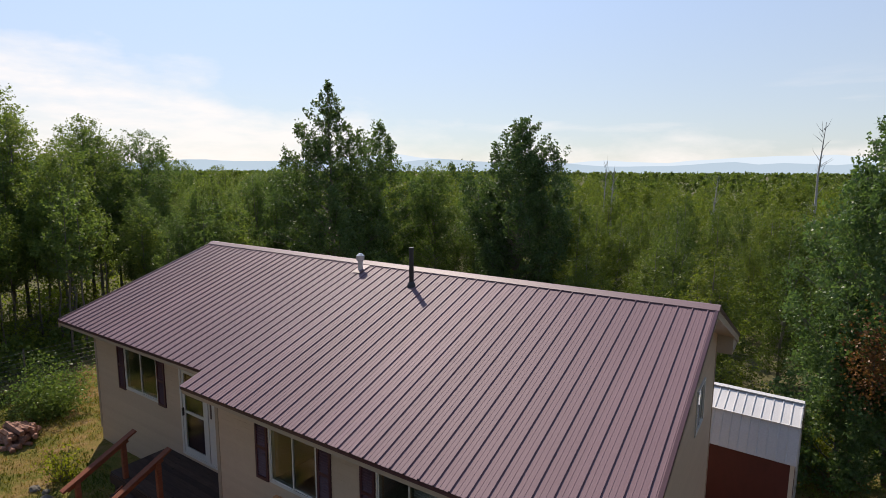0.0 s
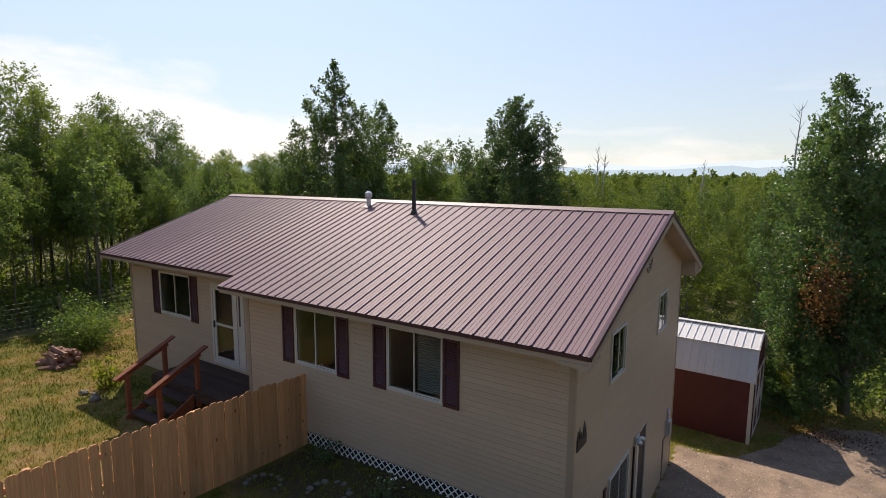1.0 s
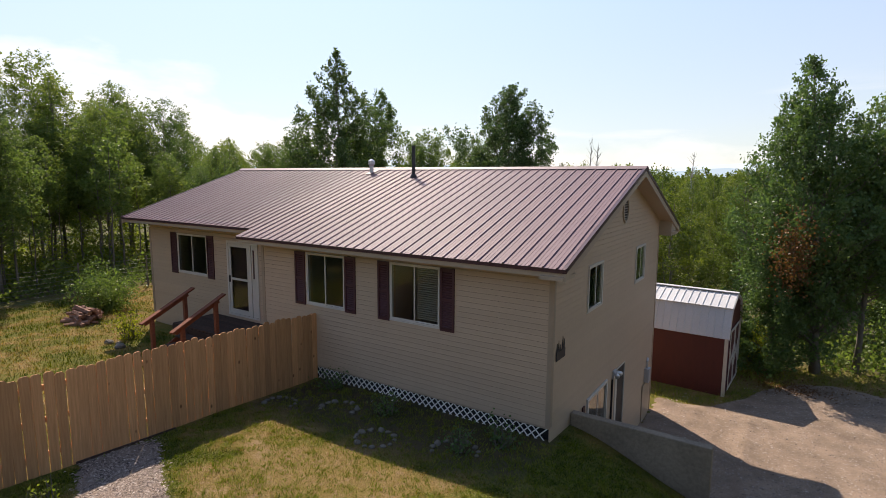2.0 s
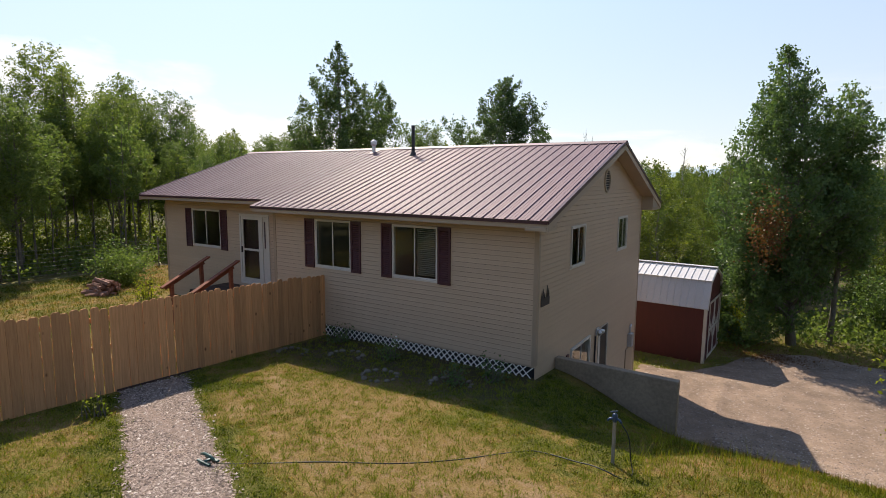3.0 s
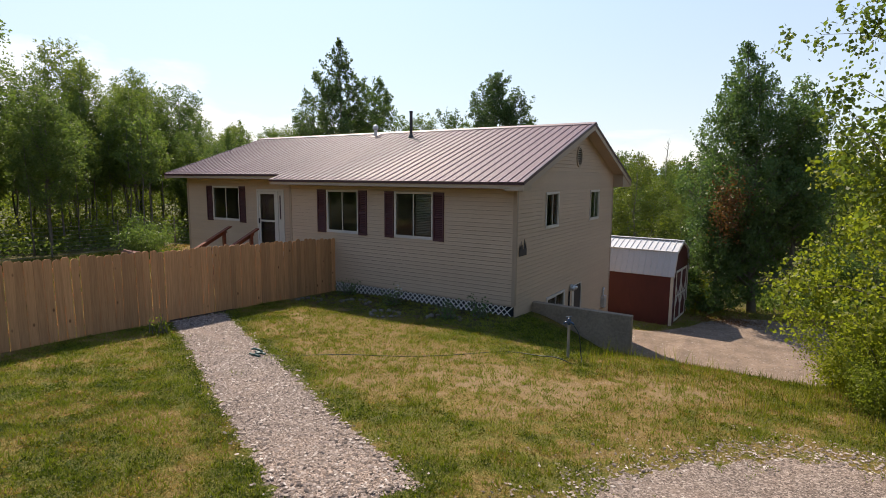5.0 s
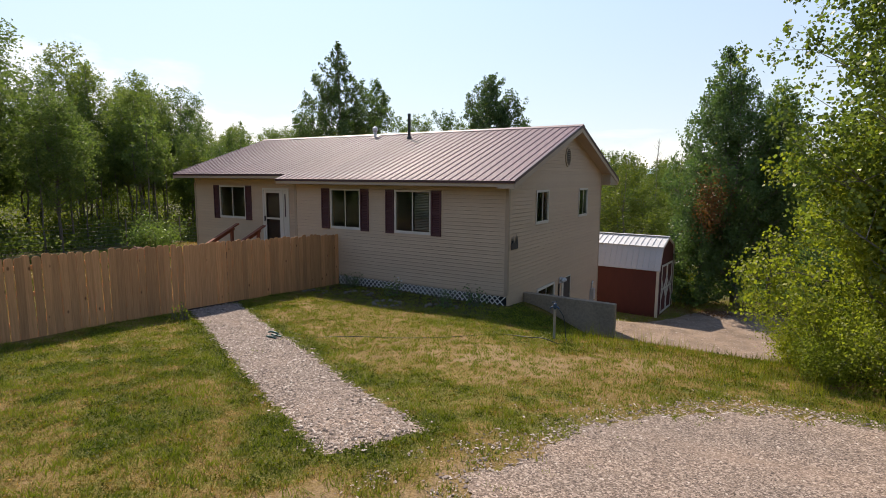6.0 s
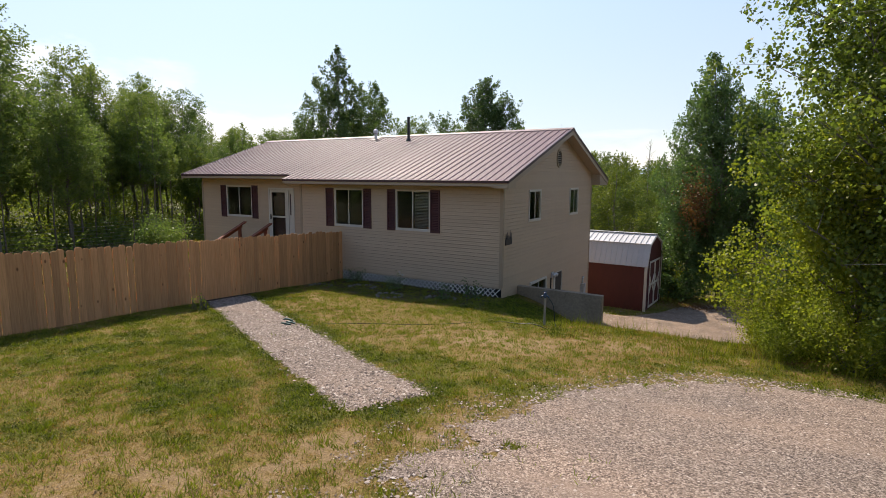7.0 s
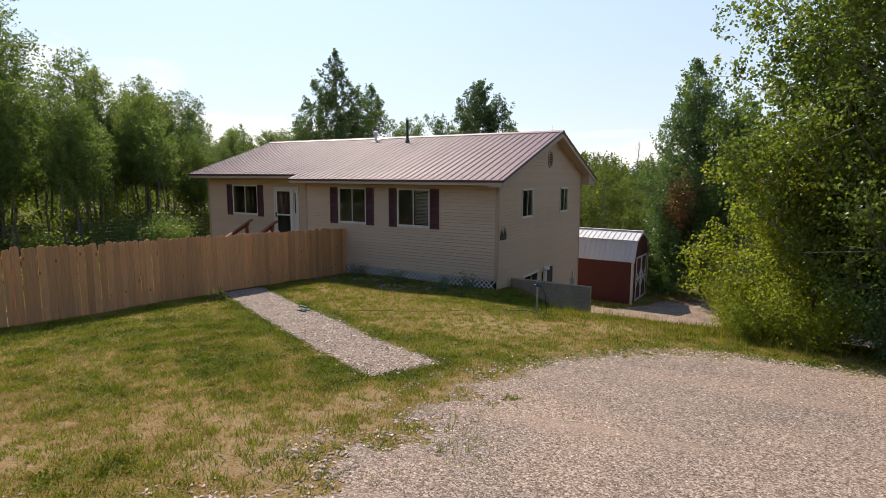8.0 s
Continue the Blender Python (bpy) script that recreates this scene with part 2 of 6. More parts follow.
MAT = {
    "ground": ground_material(),
    "blade": blade_material(),
    "gravel": gravel_material(),
    "pebble": stone_material("pebbles", ((0.0, (0.05, 0.04, 0.034)), (0.2, (0.155, 0.119, 0.099)), (0.65, (0.295, 0.229, 0.187)), (0.93, (0.42, 0.346, 0.29)), (1.0, (0.56, 0.49, 0.425)))),
    "dirt": surface("packed_dirt", (0.35, 0.255, 0.185), (0.12, 0.086, 0.062), 1.6, 45, 0.95, bump=0.6, dist=0.02, spec=0.15),
    "ringstone": stone_material("ring_stones", ((0.0, (0.05, 0.045, 0.035)), (1.0, (0.15, 0.13, 0.105)))),
    "siding": surface("cream_siding", (0.478, 0.348, 0.243), (0.432, 0.313, 0.218), 0.6, 14, 0.55, bump=0.05, rand=0.06),
    "trim": surface("beige_trim", (0.375, 0.285, 0.205), (0.33, 0.25, 0.18), 0.8, 20, 0.5, bump=0.04),
    "cornertrim": surface("tan_corner_trim", (0.34, 0.25, 0.175), (0.29, 0.212, 0.15), 0.8, 20, 0.5, bump=0.04),
    "white": surface("white_paint", (0.56, 0.515, 0.45), (0.48, 0.44, 0.385), 1.5, 25, 0.45, bump=0.04),
    "lattice": surface("white_lattice_vinyl", (0.80, 0.79, 0.76), (0.72, 0.71, 0.68), 1.5, 25, 0.45, bump=0.0),
    "maroon": surface("maroon_shutter", (0.075, 0.022, 0.026), (0.055, 0.017, 0.02), 2.0, 30, 0.5, bump=0.05),
    "roof": surface("burgundy_roof_metal", (0.188, 0.112, 0.125), (0.158, 0.093, 0.105), 0.5, 60, 0.60, bump=0.05, dist=0.002, rand=0.12, spec=0.22),
    "drip": surface("dark_maroon_metal", (0.07, 0.025, 0.03), (0.05, 0.018, 0.022), 1.0, 30, 0.4, bump=0.03),
    "ridgecap": surface("ridge_cap_metal", (0.165, 0.096, 0.104), (0.13, 0.073, 0.081), 1.0, 40, 0.58, bump=0.05),
    "cedar": wood_material("cedar_boards", (0.66, 0.345, 0.165), (0.46, 0.228, 0.102), 0.30),
    "rail_wood": wood_material("red_stained_wood", (0.27, 0.09, 0.045), (0.17, 0.052, 0.028), 0.2, (14, 3, 14)),
    "deck": wood_material("dark_deck_boards", (0.085, 0.05, 0.038), (0.045, 0.027, 0.021), 0.3, (2, 20, 20)),
    "concrete": surface("retaining_concrete", (0.31, 0.24, 0.17), (0.16, 0.122, 0.088), 1.3, 18, 0.9, bump=0.25, dist=0.006),
    "glass": plain_glass(),
    # near-black that paints the shade behind lattice and vent slats
    "void": surface("gap_shade_black", (0.022, 0.021, 0.02), (0.014, 0.014, 0.013), 2, 20, 0.95, bump=0),
    "dark": surface("room_paint", (0.42, 0.39, 0.34), (0.36, 0.33, 0.29), 0.5, 8, 0.9, bump=0),
    "blind": surface("window_blind", (0.45, 0.42, 0.36), (0.38, 0.36, 0.31), 2, 20, 0.6, bump=0),
    "shedred": surface("shed_red_panel", (0.095, 0.016, 0.013), (0.068, 0.012, 0.010), 0.7, 9, 0.65, bump=0.1, stretch=(1, 1, 0.3), rand=0.05),
    "shedroof": surface("white_roof_metal", (0.60, 0.59, 0.58), (0.49, 0.48, 0.47), 0.9, 25, 0.42, bump=0.04, rand=0.05),
    "pipe": surface("black_stove_pipe", (0.022, 0.020, 0.020), (0.015, 0.014, 0.014), 3, 30, 0.5, bump=0.05),
    "galv": surface("galvanised_metal", (0.62, 0.62, 0.62), (0.45, 0.45, 0.46), 4, 40, 0.4, 0.6, bump=0.05),
    "steel": surface("grey_steel_post", (0.30, 0.29, 0.27), (0.2, 0.19, 0.18), 6, 60, 0.5, 0.4, bump=0.05),
    "blue": surface("blue_tap_head", (0.02, 0.055, 0.11), (0.014, 0.04, 0.08), 10, 60, 0.4, bump=0.03),
    "hose": surface("dark_green_hose", (0.014, 0.018, 0.014), (0.010, 0.013, 0.010), 5, 60, 0.5, bump=0.03),
    "teal": surface("teal_sprinkler", (0.012, 0.075, 0.062), (0.009, 0.055, 0.048), 10, 60, 0.4, bump=0.03),
    "iron": surface("black_cut_metal", (0.03, 0.022, 0.02), (0.02, 0.016, 0.015), 6, 40, 0.6, bump=0.05),
    "wire": surface("weathered_wire", (0.22, 0.21, 0.19), (0.15, 0.14, 0.13), 6, 40, 0.6, 0.5, bump=0.0),
    "bark": surface("aspen_bark", (0.21, 0.195, 0.16), (0.085, 0.078, 0.06), 2.5, 14, 0.9, bump=0.4, dist=0.01, stretch=(1, 1, 0.5)),
    "darkbark": surface("dark_bark", (0.16, 0.14, 0.11), (0.07, 0.06, 0.045), 2.5, 14, 0.9, bump=0.4, dist=0.01, stretch=(1, 1, 0.4)),
    "deadwood": surface("grey_dead_wood", (0.42, 0.39, 0.35), (0.26, 0.235, 0.21), 2.5, 14, 0.9, bump=0.3, dist=0.01),
    "log": surface("cut_log_wood", (0.34, 0.165, 0.105), (0.13, 0.062, 0.042), 6, 30, 0.85, bump=0.4, dist=0.008),
    "leaf": leaf_material("aspen_leaves", ((0.15, (0.092, 0.140, 0.046)), (0.5, (0.130, 0.180, 0.060)), (0.85, (0.182, 0.224, 0.080))), 0.52, 0.5),
    "darkleaf": leaf_material("dark_aspen_leaves", ((0.15, (0.082, 0.136, 0.055)), (0.5, (0.118, 0.182, 0.070)), (0.85, (0.170, 0.230, 0.090))), 0.45, 0.40),
    "brightleaf": leaf_material("bright_leaves", ((0.15, (0.115, 0.150, 0.020)), (0.5, (0.220, 0.245, 0.036)), (0.85, (0.32, 0.325, 0.060))), 0.56, 0.48),
    "nearleaf": leaf_material("glossy_aspen_leaves", ((0.15, (0.062, 0.102, 0.028)), (0.5, (0.122, 0.172, 0.048)), (0.85, (0.195, 0.242, 0.080))), 0.48, 0.36),
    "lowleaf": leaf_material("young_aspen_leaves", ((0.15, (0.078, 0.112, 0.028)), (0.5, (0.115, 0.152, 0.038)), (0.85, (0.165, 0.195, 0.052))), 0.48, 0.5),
    # backlight painted in: darker leaf tone for poplars standing against the sun
    "poplarleaf": leaf_material("poplar_leaves_backlit", ((0.15, (0.052, 0.090, 0.040)), (0.5, (0.080, 0.128, 0.052)), (0.85, (0.118, 0.168, 0.066))), 0.38, 0.42),
    "deadleaf": leaf_material("rust_brown_leaves", ((0.15, (0.09, 0.040, 0.018)), (0.5, (0.17, 0.075, 0.032)), (0.85, (0.25, 0.125, 0.055))), 0.3),
    "weed": leaf_material("tall_grass", ((0.15, (0.11, 0.145, 0.010)), (0.5, (0.18, 0.205, 0.018)), (0.85, (0.30, 0.275, 0.06))), 0.4, 0.6),
    "flower": surface("white_petals", (0.8, 0.8, 0.76), (0.7, 0.7, 0.66), 8, 40, 0.6, bump=0),
}



def hill_glow_material(name, tone):
    """The far hills: bright haze painted as a flat glow, not lit by the sun."""
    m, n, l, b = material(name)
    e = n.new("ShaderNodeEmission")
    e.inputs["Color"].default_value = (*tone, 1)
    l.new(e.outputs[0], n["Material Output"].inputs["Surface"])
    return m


MAT["hill_near"] = hill_glow_material("near_hills_glow", (0.31, 0.41, 0.51))
MAT["hill_far"] = hill_glow_material("far_hills_glow", (0.44, 0.54, 0.64))

# ---- mesh helpers ----
class Geo:
    """A list of faces that grows box by box."""

    def __init__(self):
        self.v, self.f = [], []

    def face_set(self, verts, faces):
        k = len(self.v)
        self.v += [tuple(p) for p in verts]
        self.f += [tuple(k + i for i in f) for f in faces]
        return self

    def box(self, x0, y0, z0, x1, y1, z1):
        x0, x1 = min(x0, x1), max(x0, x1)
        y0, y1 = min(y0, y1), max(y0, y1)
        z0, z1 = min(z0, z1), max(z0, z1)
        return self.face_set([(x0, y0, z0), (x1, y0, z0), (x1, y1, z0), (x0, y1, z0), (x0, y0, z1), (x1, y0, z1), (x1, y1, z1), (x0, y1, z1)],
                             [(3, 2, 1, 0), (4, 5, 6, 7), (0, 1, 5, 4), (1, 2, 6, 5), (2, 3, 7, 6), (3, 0, 4, 7)])

    def prism(self, poly, offset):
        """A flat polygon pushed along a vector."""
        n, o = len(poly), Vector(offset)
        a = [Vector(p) for p in poly]
        return self.face_set(a + [p + o for p in a], [tuple(range(n - 1, -1, -1)), tuple(range(n, 2 * n))] + [(i, (i + 1) % n, n + (i + 1) % n, n + i) for i in range(n)])

    def bar(self, a, b, w, h, up=(0, 0, 1)):
        """A beam of width w and height h from a to b."""
        a, b, up = Vector(a), Vector(b), Vector(up)
        d = (b - a).normalized()
        s = d.cross(up).normalized() * (w / 2)
        t = s.cross(d).normalized() * (h / 2)
        q = [-s - t, s - t, s + t, -s + t]
        return self.face_set([a + p for p in q] + [b + p for p in q], [(3, 2, 1, 0), (4, 5, 6, 7), (0, 1, 5, 4), (1, 2, 6, 5), (2, 3, 7, 6), (3, 0, 4, 7)])

    def tube(self, pts, radii, sides=8, cap=True):
        """A round tube through points."""
        k, n = len(self.v), len(pts)
        pts = [Vector(p) for p in pts]
        for i, p in enumerate(pts):
            d = (pts[min(i + 1, n - 1)] - pts[max(i - 1, 0)])
            d = d.normalized() if d.length > 1e-9 else Vector((0, 0, 1))
            s = d.orthogonal().normalized() if i == 0 else (s - d * s.dot(d)).normalized()
            t = d.cross(s)
            for j in range(sides):
                a = 2 * math.pi * j / sides
                self.v.append(tuple(p + (s * math.cos(a) + t * math.sin(a)) * radii[i]))
        for i in range(n - 1):
            for j in range(sides):
                j2 = (j + 1) % sides
                self.f.append((k + i * sides + j, k + i * sides + j2, k + (i + 1) * sides + j2, k + (i + 1) * sides + j))
        if cap:
            self.f.append(tuple(k + j for j in range(sides - 1, -1, -1)))
            self.f.append(tuple(k + (n - 1) * sides + j for j in range(sides)))
        return self

    def mesh(self, name, mat, bevel=0.0, smooth=False):
        me = bpy.data.meshes.new(name)
        me.from_pydata(self.v, [], self.f)
        if bevel:
            bm = bmesh.new()
            bm.from_mesh(me)
            bmesh.ops.bevel(bm, geom=[e for e in bm.edges], offset=bevel, segments=1, affect="EDGES")
            bm.to_mesh(me)
            bm.free()
        if smooth:
            me.shade_smooth()
        me.materials.append(mat)
        me.update()
        return me


def part(name, geo, mat, parent, label="", bevel=0.0, smooth=False):
    """One mesh object under a thing or a part; a mesh that is already made may be shared."""
    me = geo if isinstance(geo, bpy.types.Mesh) else geo.mesh(name, mat, bevel, smooth)
    ob = new(name, me)
    ob.parent = parent
    return tagged(ob, label)


def thing(name, label, category, at=(0, 0, 0), group="", kind=""):
    ob = new(name)
    ob.empty_display_size = 0.2
    ob.location = at
    return tagged(ob, label, category, group, kind)


def solid(name, geo, mat, label, category, group="", kind="", bevel=0.0, smooth=False):
    return tagged(new(name, geo.mesh(name, mat, bevel, smooth)), label, category, group, kind)


def np_mesh(name, verts, faces, mat):
    """A mesh from arrays of points and of faces that all have the same number of corners."""
    me = bpy.data.meshes.new(name)
    k = faces.shape[1]
    me.vertices.add(len(verts))
    me.vertices.foreach_set("co", np.ascontiguousarray(verts, dtype=np.float32).ravel())
    me.loops.add(faces.size)
    me.loops.foreach_set("vertex_index", np.ascontiguousarray(faces, dtype=np.int32).ravel())
    me.polygons.add(len(faces))
    me.polygons.foreach_set("loop_start", np.arange(0, faces.size, k, dtype=np.int32))
    me.update(calc_edges=True)
    me.materials.append(mat)
    return me


# ---- ground ----
def smooth_step(v, a, b):
    t = np.clip((v - a) / (b - a), 0, 1)
    return t * t * (3 - 2 * t)


def ground_z(x, y):
    """Height of the ground: a lawn that rises towards the drive, a bank down to the lower yard behind the house."""
    x, y = np.asarray(x, float), np.asarray(y, float)
    xc, yc = np.clip(x, -14, 9), np.clip(y, -14, 3)
    lawn = 0.03 + 0.004 * xc - 0.066 * yc - 0.0048 * xc * yc
    lawn = lawn + 0.025 * np.sin(x * 1.3 + 0.7 * y) * np.sin(y * 0.9 - 0.4 * x)
    low = -2.3 + 0.02 * np.sin(x * 0.9) * np.sin(y * 1.1)
    s = smooth_step(x, -0.2, 3.0) * smooth_step(y, -2.6, 5.6)
    s = np.maximum(s, smooth_step(y, 1.04, 1.12) * smooth_step(x, -0.3, -0.1) * smooth_step(x, 5.0, 2.4))
    s = np.maximum(s, smooth_step(y, 3.5, 9.0) * smooth_step(x, -30.0, -14.0))
    s = np.maximum(s, smooth_step(np.hypot(x, y), 40, 90))
    return lawn * (1 - s) + low * s


def grid_lines(lo, hi, step, far, extra=()):
    a = list(np.arange(lo, hi + 1e-6, step))
    out, s, v = [], step, hi
    while v < far:
        s *= 1.35
        v += s
        out.append(v)
    neg, s, v = [], step, lo
    while v > -far:
        s *= 1.35
        v -= s
        neg.append(v)
    return np.array(sorted(set(np.round(neg + a + out + list(extra), 3))))


def path_inside(x, y):
    """Signed distance into the gravel walk; positive inside."""
    d = (P1 - P0).normalized()
    u = (x - P0.x) * d.x + (y - P0.y) * d.y
    w = np.abs(-(x - P0.x) * d.y + (y - P0.y) * d.x)
    return np.minimum(0.56 + 0.13 * (fbm(x, y, 0.5, 79) - 0.5) - w, np.minimum(u + 0.02, (P1 - P0).length - u))


def patches(x, y, size, seed):
    """Soft random patches of about that size, between -1 and 1."""
    rr, out = np.random.default_rng(seed), 0.0
    for k in range(14):
        a, ph = rr.uniform(0, 6.28), rr.uniform(0, 6.28)
        w = 2 * math.pi / (size * rr.uniform(0.5, 1.9))
        out = out + np.sin(w * (x * math.cos(a) + y * math.sin(a)) + ph)
    return out / 5.0


def drive_inside(x, y, ragged=1.0):
    """Signed distance into the gravel turning place."""
    d1, d2, d3 = x - 3.6, (x - 4.1) * 0.772 - (y + 6.3) * 0.636, -4.75 - y + 0.06 * (x - 6)
    k = 0.35
    a = -k * np.logaddexp(np.logaddexp(-d1 / k, -d2 / k), -d3 / k)
    wig = 0.20 * np.sin(2.1 * x + 0.8 * y) * np.sin(1.7 * y - 0.6 * x) + 0.13 * np.sin(5.3 * x - 3.1 * y) * np.sin(4.1 * y + 1.7 * x) + 0.07 * np.sin(11.3 * x + 7.7 * y)
    band = smooth_step(y, -7.0, -9.5) * 1.25 + 0.14
    return a + wig * 0.6 + ragged * band * (patches(x, y, 0.75, 1) * 0.55 + patches(x, y, 0.28, 2) * 0.35) * smooth_step(a, 1.9, 0.2)


def fbm(x, y, size, seed, octaves=4):
    """Soft noise between 0 and 1 with features of about that size."""
    table = np.random.default_rng(seed).uniform(0, 1, (128, 128))
    out, amp, total = 0.0, 1.0, 0.0
    for k in range(octaves):
        u, v = np.asarray(x, float) / size * 2 ** k + 17.3 * k, np.asarray(y, float) / size * 2 ** k + 9.1 * k
        i, j = np.floor(u).astype(int), np.floor(v).astype(int)
        a, b = u - i, v - j
        a, b = a * a * (3 - 2 * a), b * b * (3 - 2 * b)
        q = [table[(i + p) % 128, (j + r) % 128] for p, r in ((0, 0), (1, 0), (0, 1), (1, 1))]
        out = out + amp * ((q[0] * (1 - a) + q[1] * a) * (1 - b) + (q[2] * (1 - a) + q[3] * a) * b)
        total += amp
        amp *= 0.55
    return out / total


# worn and lush places of the lawn, one deepened as shade: middle, reach, how much drier
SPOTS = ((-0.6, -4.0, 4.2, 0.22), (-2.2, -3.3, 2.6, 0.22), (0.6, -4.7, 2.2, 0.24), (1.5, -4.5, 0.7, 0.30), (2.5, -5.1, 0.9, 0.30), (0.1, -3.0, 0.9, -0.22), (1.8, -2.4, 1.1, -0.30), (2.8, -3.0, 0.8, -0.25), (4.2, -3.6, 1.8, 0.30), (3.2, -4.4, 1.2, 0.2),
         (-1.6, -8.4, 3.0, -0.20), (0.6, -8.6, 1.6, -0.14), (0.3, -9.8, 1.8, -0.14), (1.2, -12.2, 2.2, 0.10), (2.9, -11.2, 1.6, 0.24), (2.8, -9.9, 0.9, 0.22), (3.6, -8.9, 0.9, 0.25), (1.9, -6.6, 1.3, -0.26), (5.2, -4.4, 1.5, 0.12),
         # first spot: deeper green painted in for the house shade near the corner
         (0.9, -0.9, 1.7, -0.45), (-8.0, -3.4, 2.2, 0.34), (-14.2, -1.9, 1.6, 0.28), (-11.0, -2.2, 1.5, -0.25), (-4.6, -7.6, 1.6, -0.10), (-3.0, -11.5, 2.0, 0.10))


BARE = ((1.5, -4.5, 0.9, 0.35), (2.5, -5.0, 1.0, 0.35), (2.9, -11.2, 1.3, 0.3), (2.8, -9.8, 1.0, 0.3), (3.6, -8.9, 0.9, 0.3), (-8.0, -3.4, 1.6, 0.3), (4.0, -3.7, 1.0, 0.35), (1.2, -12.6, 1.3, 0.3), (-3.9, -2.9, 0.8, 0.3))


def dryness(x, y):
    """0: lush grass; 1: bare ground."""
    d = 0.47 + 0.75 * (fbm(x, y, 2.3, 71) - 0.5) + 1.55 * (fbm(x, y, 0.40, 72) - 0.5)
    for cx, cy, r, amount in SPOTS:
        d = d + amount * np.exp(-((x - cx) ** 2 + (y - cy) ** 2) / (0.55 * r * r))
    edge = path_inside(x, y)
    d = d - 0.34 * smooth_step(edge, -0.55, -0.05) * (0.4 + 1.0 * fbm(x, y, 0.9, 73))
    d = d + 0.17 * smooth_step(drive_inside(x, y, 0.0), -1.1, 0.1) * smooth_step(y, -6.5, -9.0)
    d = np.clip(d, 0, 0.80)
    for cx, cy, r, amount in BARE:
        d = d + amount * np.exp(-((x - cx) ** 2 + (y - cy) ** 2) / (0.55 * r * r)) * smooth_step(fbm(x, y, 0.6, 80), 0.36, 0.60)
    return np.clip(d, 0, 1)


# mask of thin grass and painted shade along the front wall
def shaded_bed(x, y):
    return 0.85 * smooth_step(y + 0.8 * (fbm(x, y, 0.8, 74) - 0.5), -2.3, -1.5) * smooth_step(x, -5.75, -5.5) * smooth_step(x, 0.5, -0.1) * smooth_step(y, 1.0, 0.0)


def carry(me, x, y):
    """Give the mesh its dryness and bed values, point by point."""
    for key, val in (("dryness", dryness(x, y)), ("bed", shaded_bed(x, y))):
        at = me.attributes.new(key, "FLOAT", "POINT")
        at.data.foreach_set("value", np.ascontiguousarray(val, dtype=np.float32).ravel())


gx = grid_lines(-22, 14, 0.17, 4200)
gy = grid_lines(-18, 16, 0.17, 4200, (1.04, 1.08, 1.12))
GX, GY = np.meshgrid(gx, gy)
verts = np.stack([GX, GY, ground_z(GX, GY)], -1).reshape(-1, 3)
ii = np.arange(len(gx) * len(gy)).reshape(len(gy), len(gx))
faces = np.stack([ii[:-1, :-1], ii[:-1, 1:], ii[1:, 1:], ii[1:, :-1]], -1).reshape(-1, 4)
ground_mesh = np_mesh("ground", verts, faces, MAT["ground"])
ground_mesh.shade_smooth()
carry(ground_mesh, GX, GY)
tagged(new("ground", ground_mesh), "patchy green and dry lawn sloping to a lower yard", "ground", kind="structure")



def yard_inside(x, y):
    """Signed distance into the bare dirt of the lower yard beside the house."""
    wig = 0.25 * np.sin(1.9 * x + 0.8 * y) * np.sin(1.3 * y - 0.6 * x)
    edge = np.minimum(np.minimum(y - 2.6, 9.1 - y + 1.9 * np.maximum(x - 1.6, 0)), np.minimum(x - 0.05, 13 - x))
    return np.minimum(edge, 13.2 - y) + wig * smooth_step(x, 0.3, 1.2)


def sheet(name, inside, x0, x1, y0, y1, step, lift, mat, label, category):
    xs, ys = np.arange(x0, x1, step), np.arange(y0, y1, step)
    X, Y = np.meshgrid(xs, ys)
    rng = np.random.default_rng(5)
    d = inside(X, Y) + rng.normal(0, 0.04, X.shape)
    Z = ground_z(X, Y) + lift * np.clip(d / 0.25, -0.5, 1)
    idx = np.arange(X.size).reshape(X.shape)
    f = np.stack([idx[:-1, :-1], idx[:-1, 1:], idx[1:, 1:], idx[1:, :-1]], -1)
    keep = (d[:-1, :-1] > -0.04) & (d[1:, 1:] > -0.04)
    # one sheet: leave out loose islands
    near, todo = np.zeros(keep.shape, bool), [tuple(np.argwhere(keep)[len(np.argwhere(keep)) // 2])]
    while todo:
        i, j = todo.pop()
        if 0 <= i < keep.shape[0] and 0 <= j < keep.shape[1] and keep[i, j] and not near[i, j]:
            near[i, j] = True
            todo += [(i + 1, j), (i - 1, j), (i, j + 1), (i, j - 1)]
    f = f[near]
    used = np.unique(f)
    re = np.full(X.size, -1)
    re[used] = np.arange(len(used))
    v = np.stack([X, Y, Z], -1).reshape(-1, 3)[used]
    me = np_mesh(name, v, re[f], mat)
    me.shade_smooth()
    return tagged(new(name, me), label, category, kind="structure")


sheet("gravel_path", path_inside, -5.9, 3.2, -9.6, -3.2, 0.06, 0.014, MAT["gravel"], "pale gravel garden path across the lawn", "path")
sheet("gravel_drive", lambda x, y: drive_inside(x, y, 0.6) - 0.28 + 0.35 * (fbm(x, y, 0.35, 77) - 0.5), 0.0, 15.5, -19, -4.4, 0.06, 0.014, MAT["gravel"], "pinkish grey gravel drive with a ragged grassy edge", "driveway")
sheet("gravel_yard", yard_inside, 0.0, 13.0, 2.4, 15.0, 0.12, 0.045, MAT["dirt"], "bare packed-dirt yard at the lower level beside the house", "driveway")


# ---- house ----
XL, XS, YB, YL = -13.8, -7.54, 7.95, 0.62      # left wall, step in the front wall, back wall, recessed front wall
RY, RZ = 4.42, 4.90                            # ridge
SF, SB = 0.342, 0.36                           # roof slopes, front and back
EYF, EYL, EYB = -0.51, -0.06, 9.0              # eaves: front right, front left, back
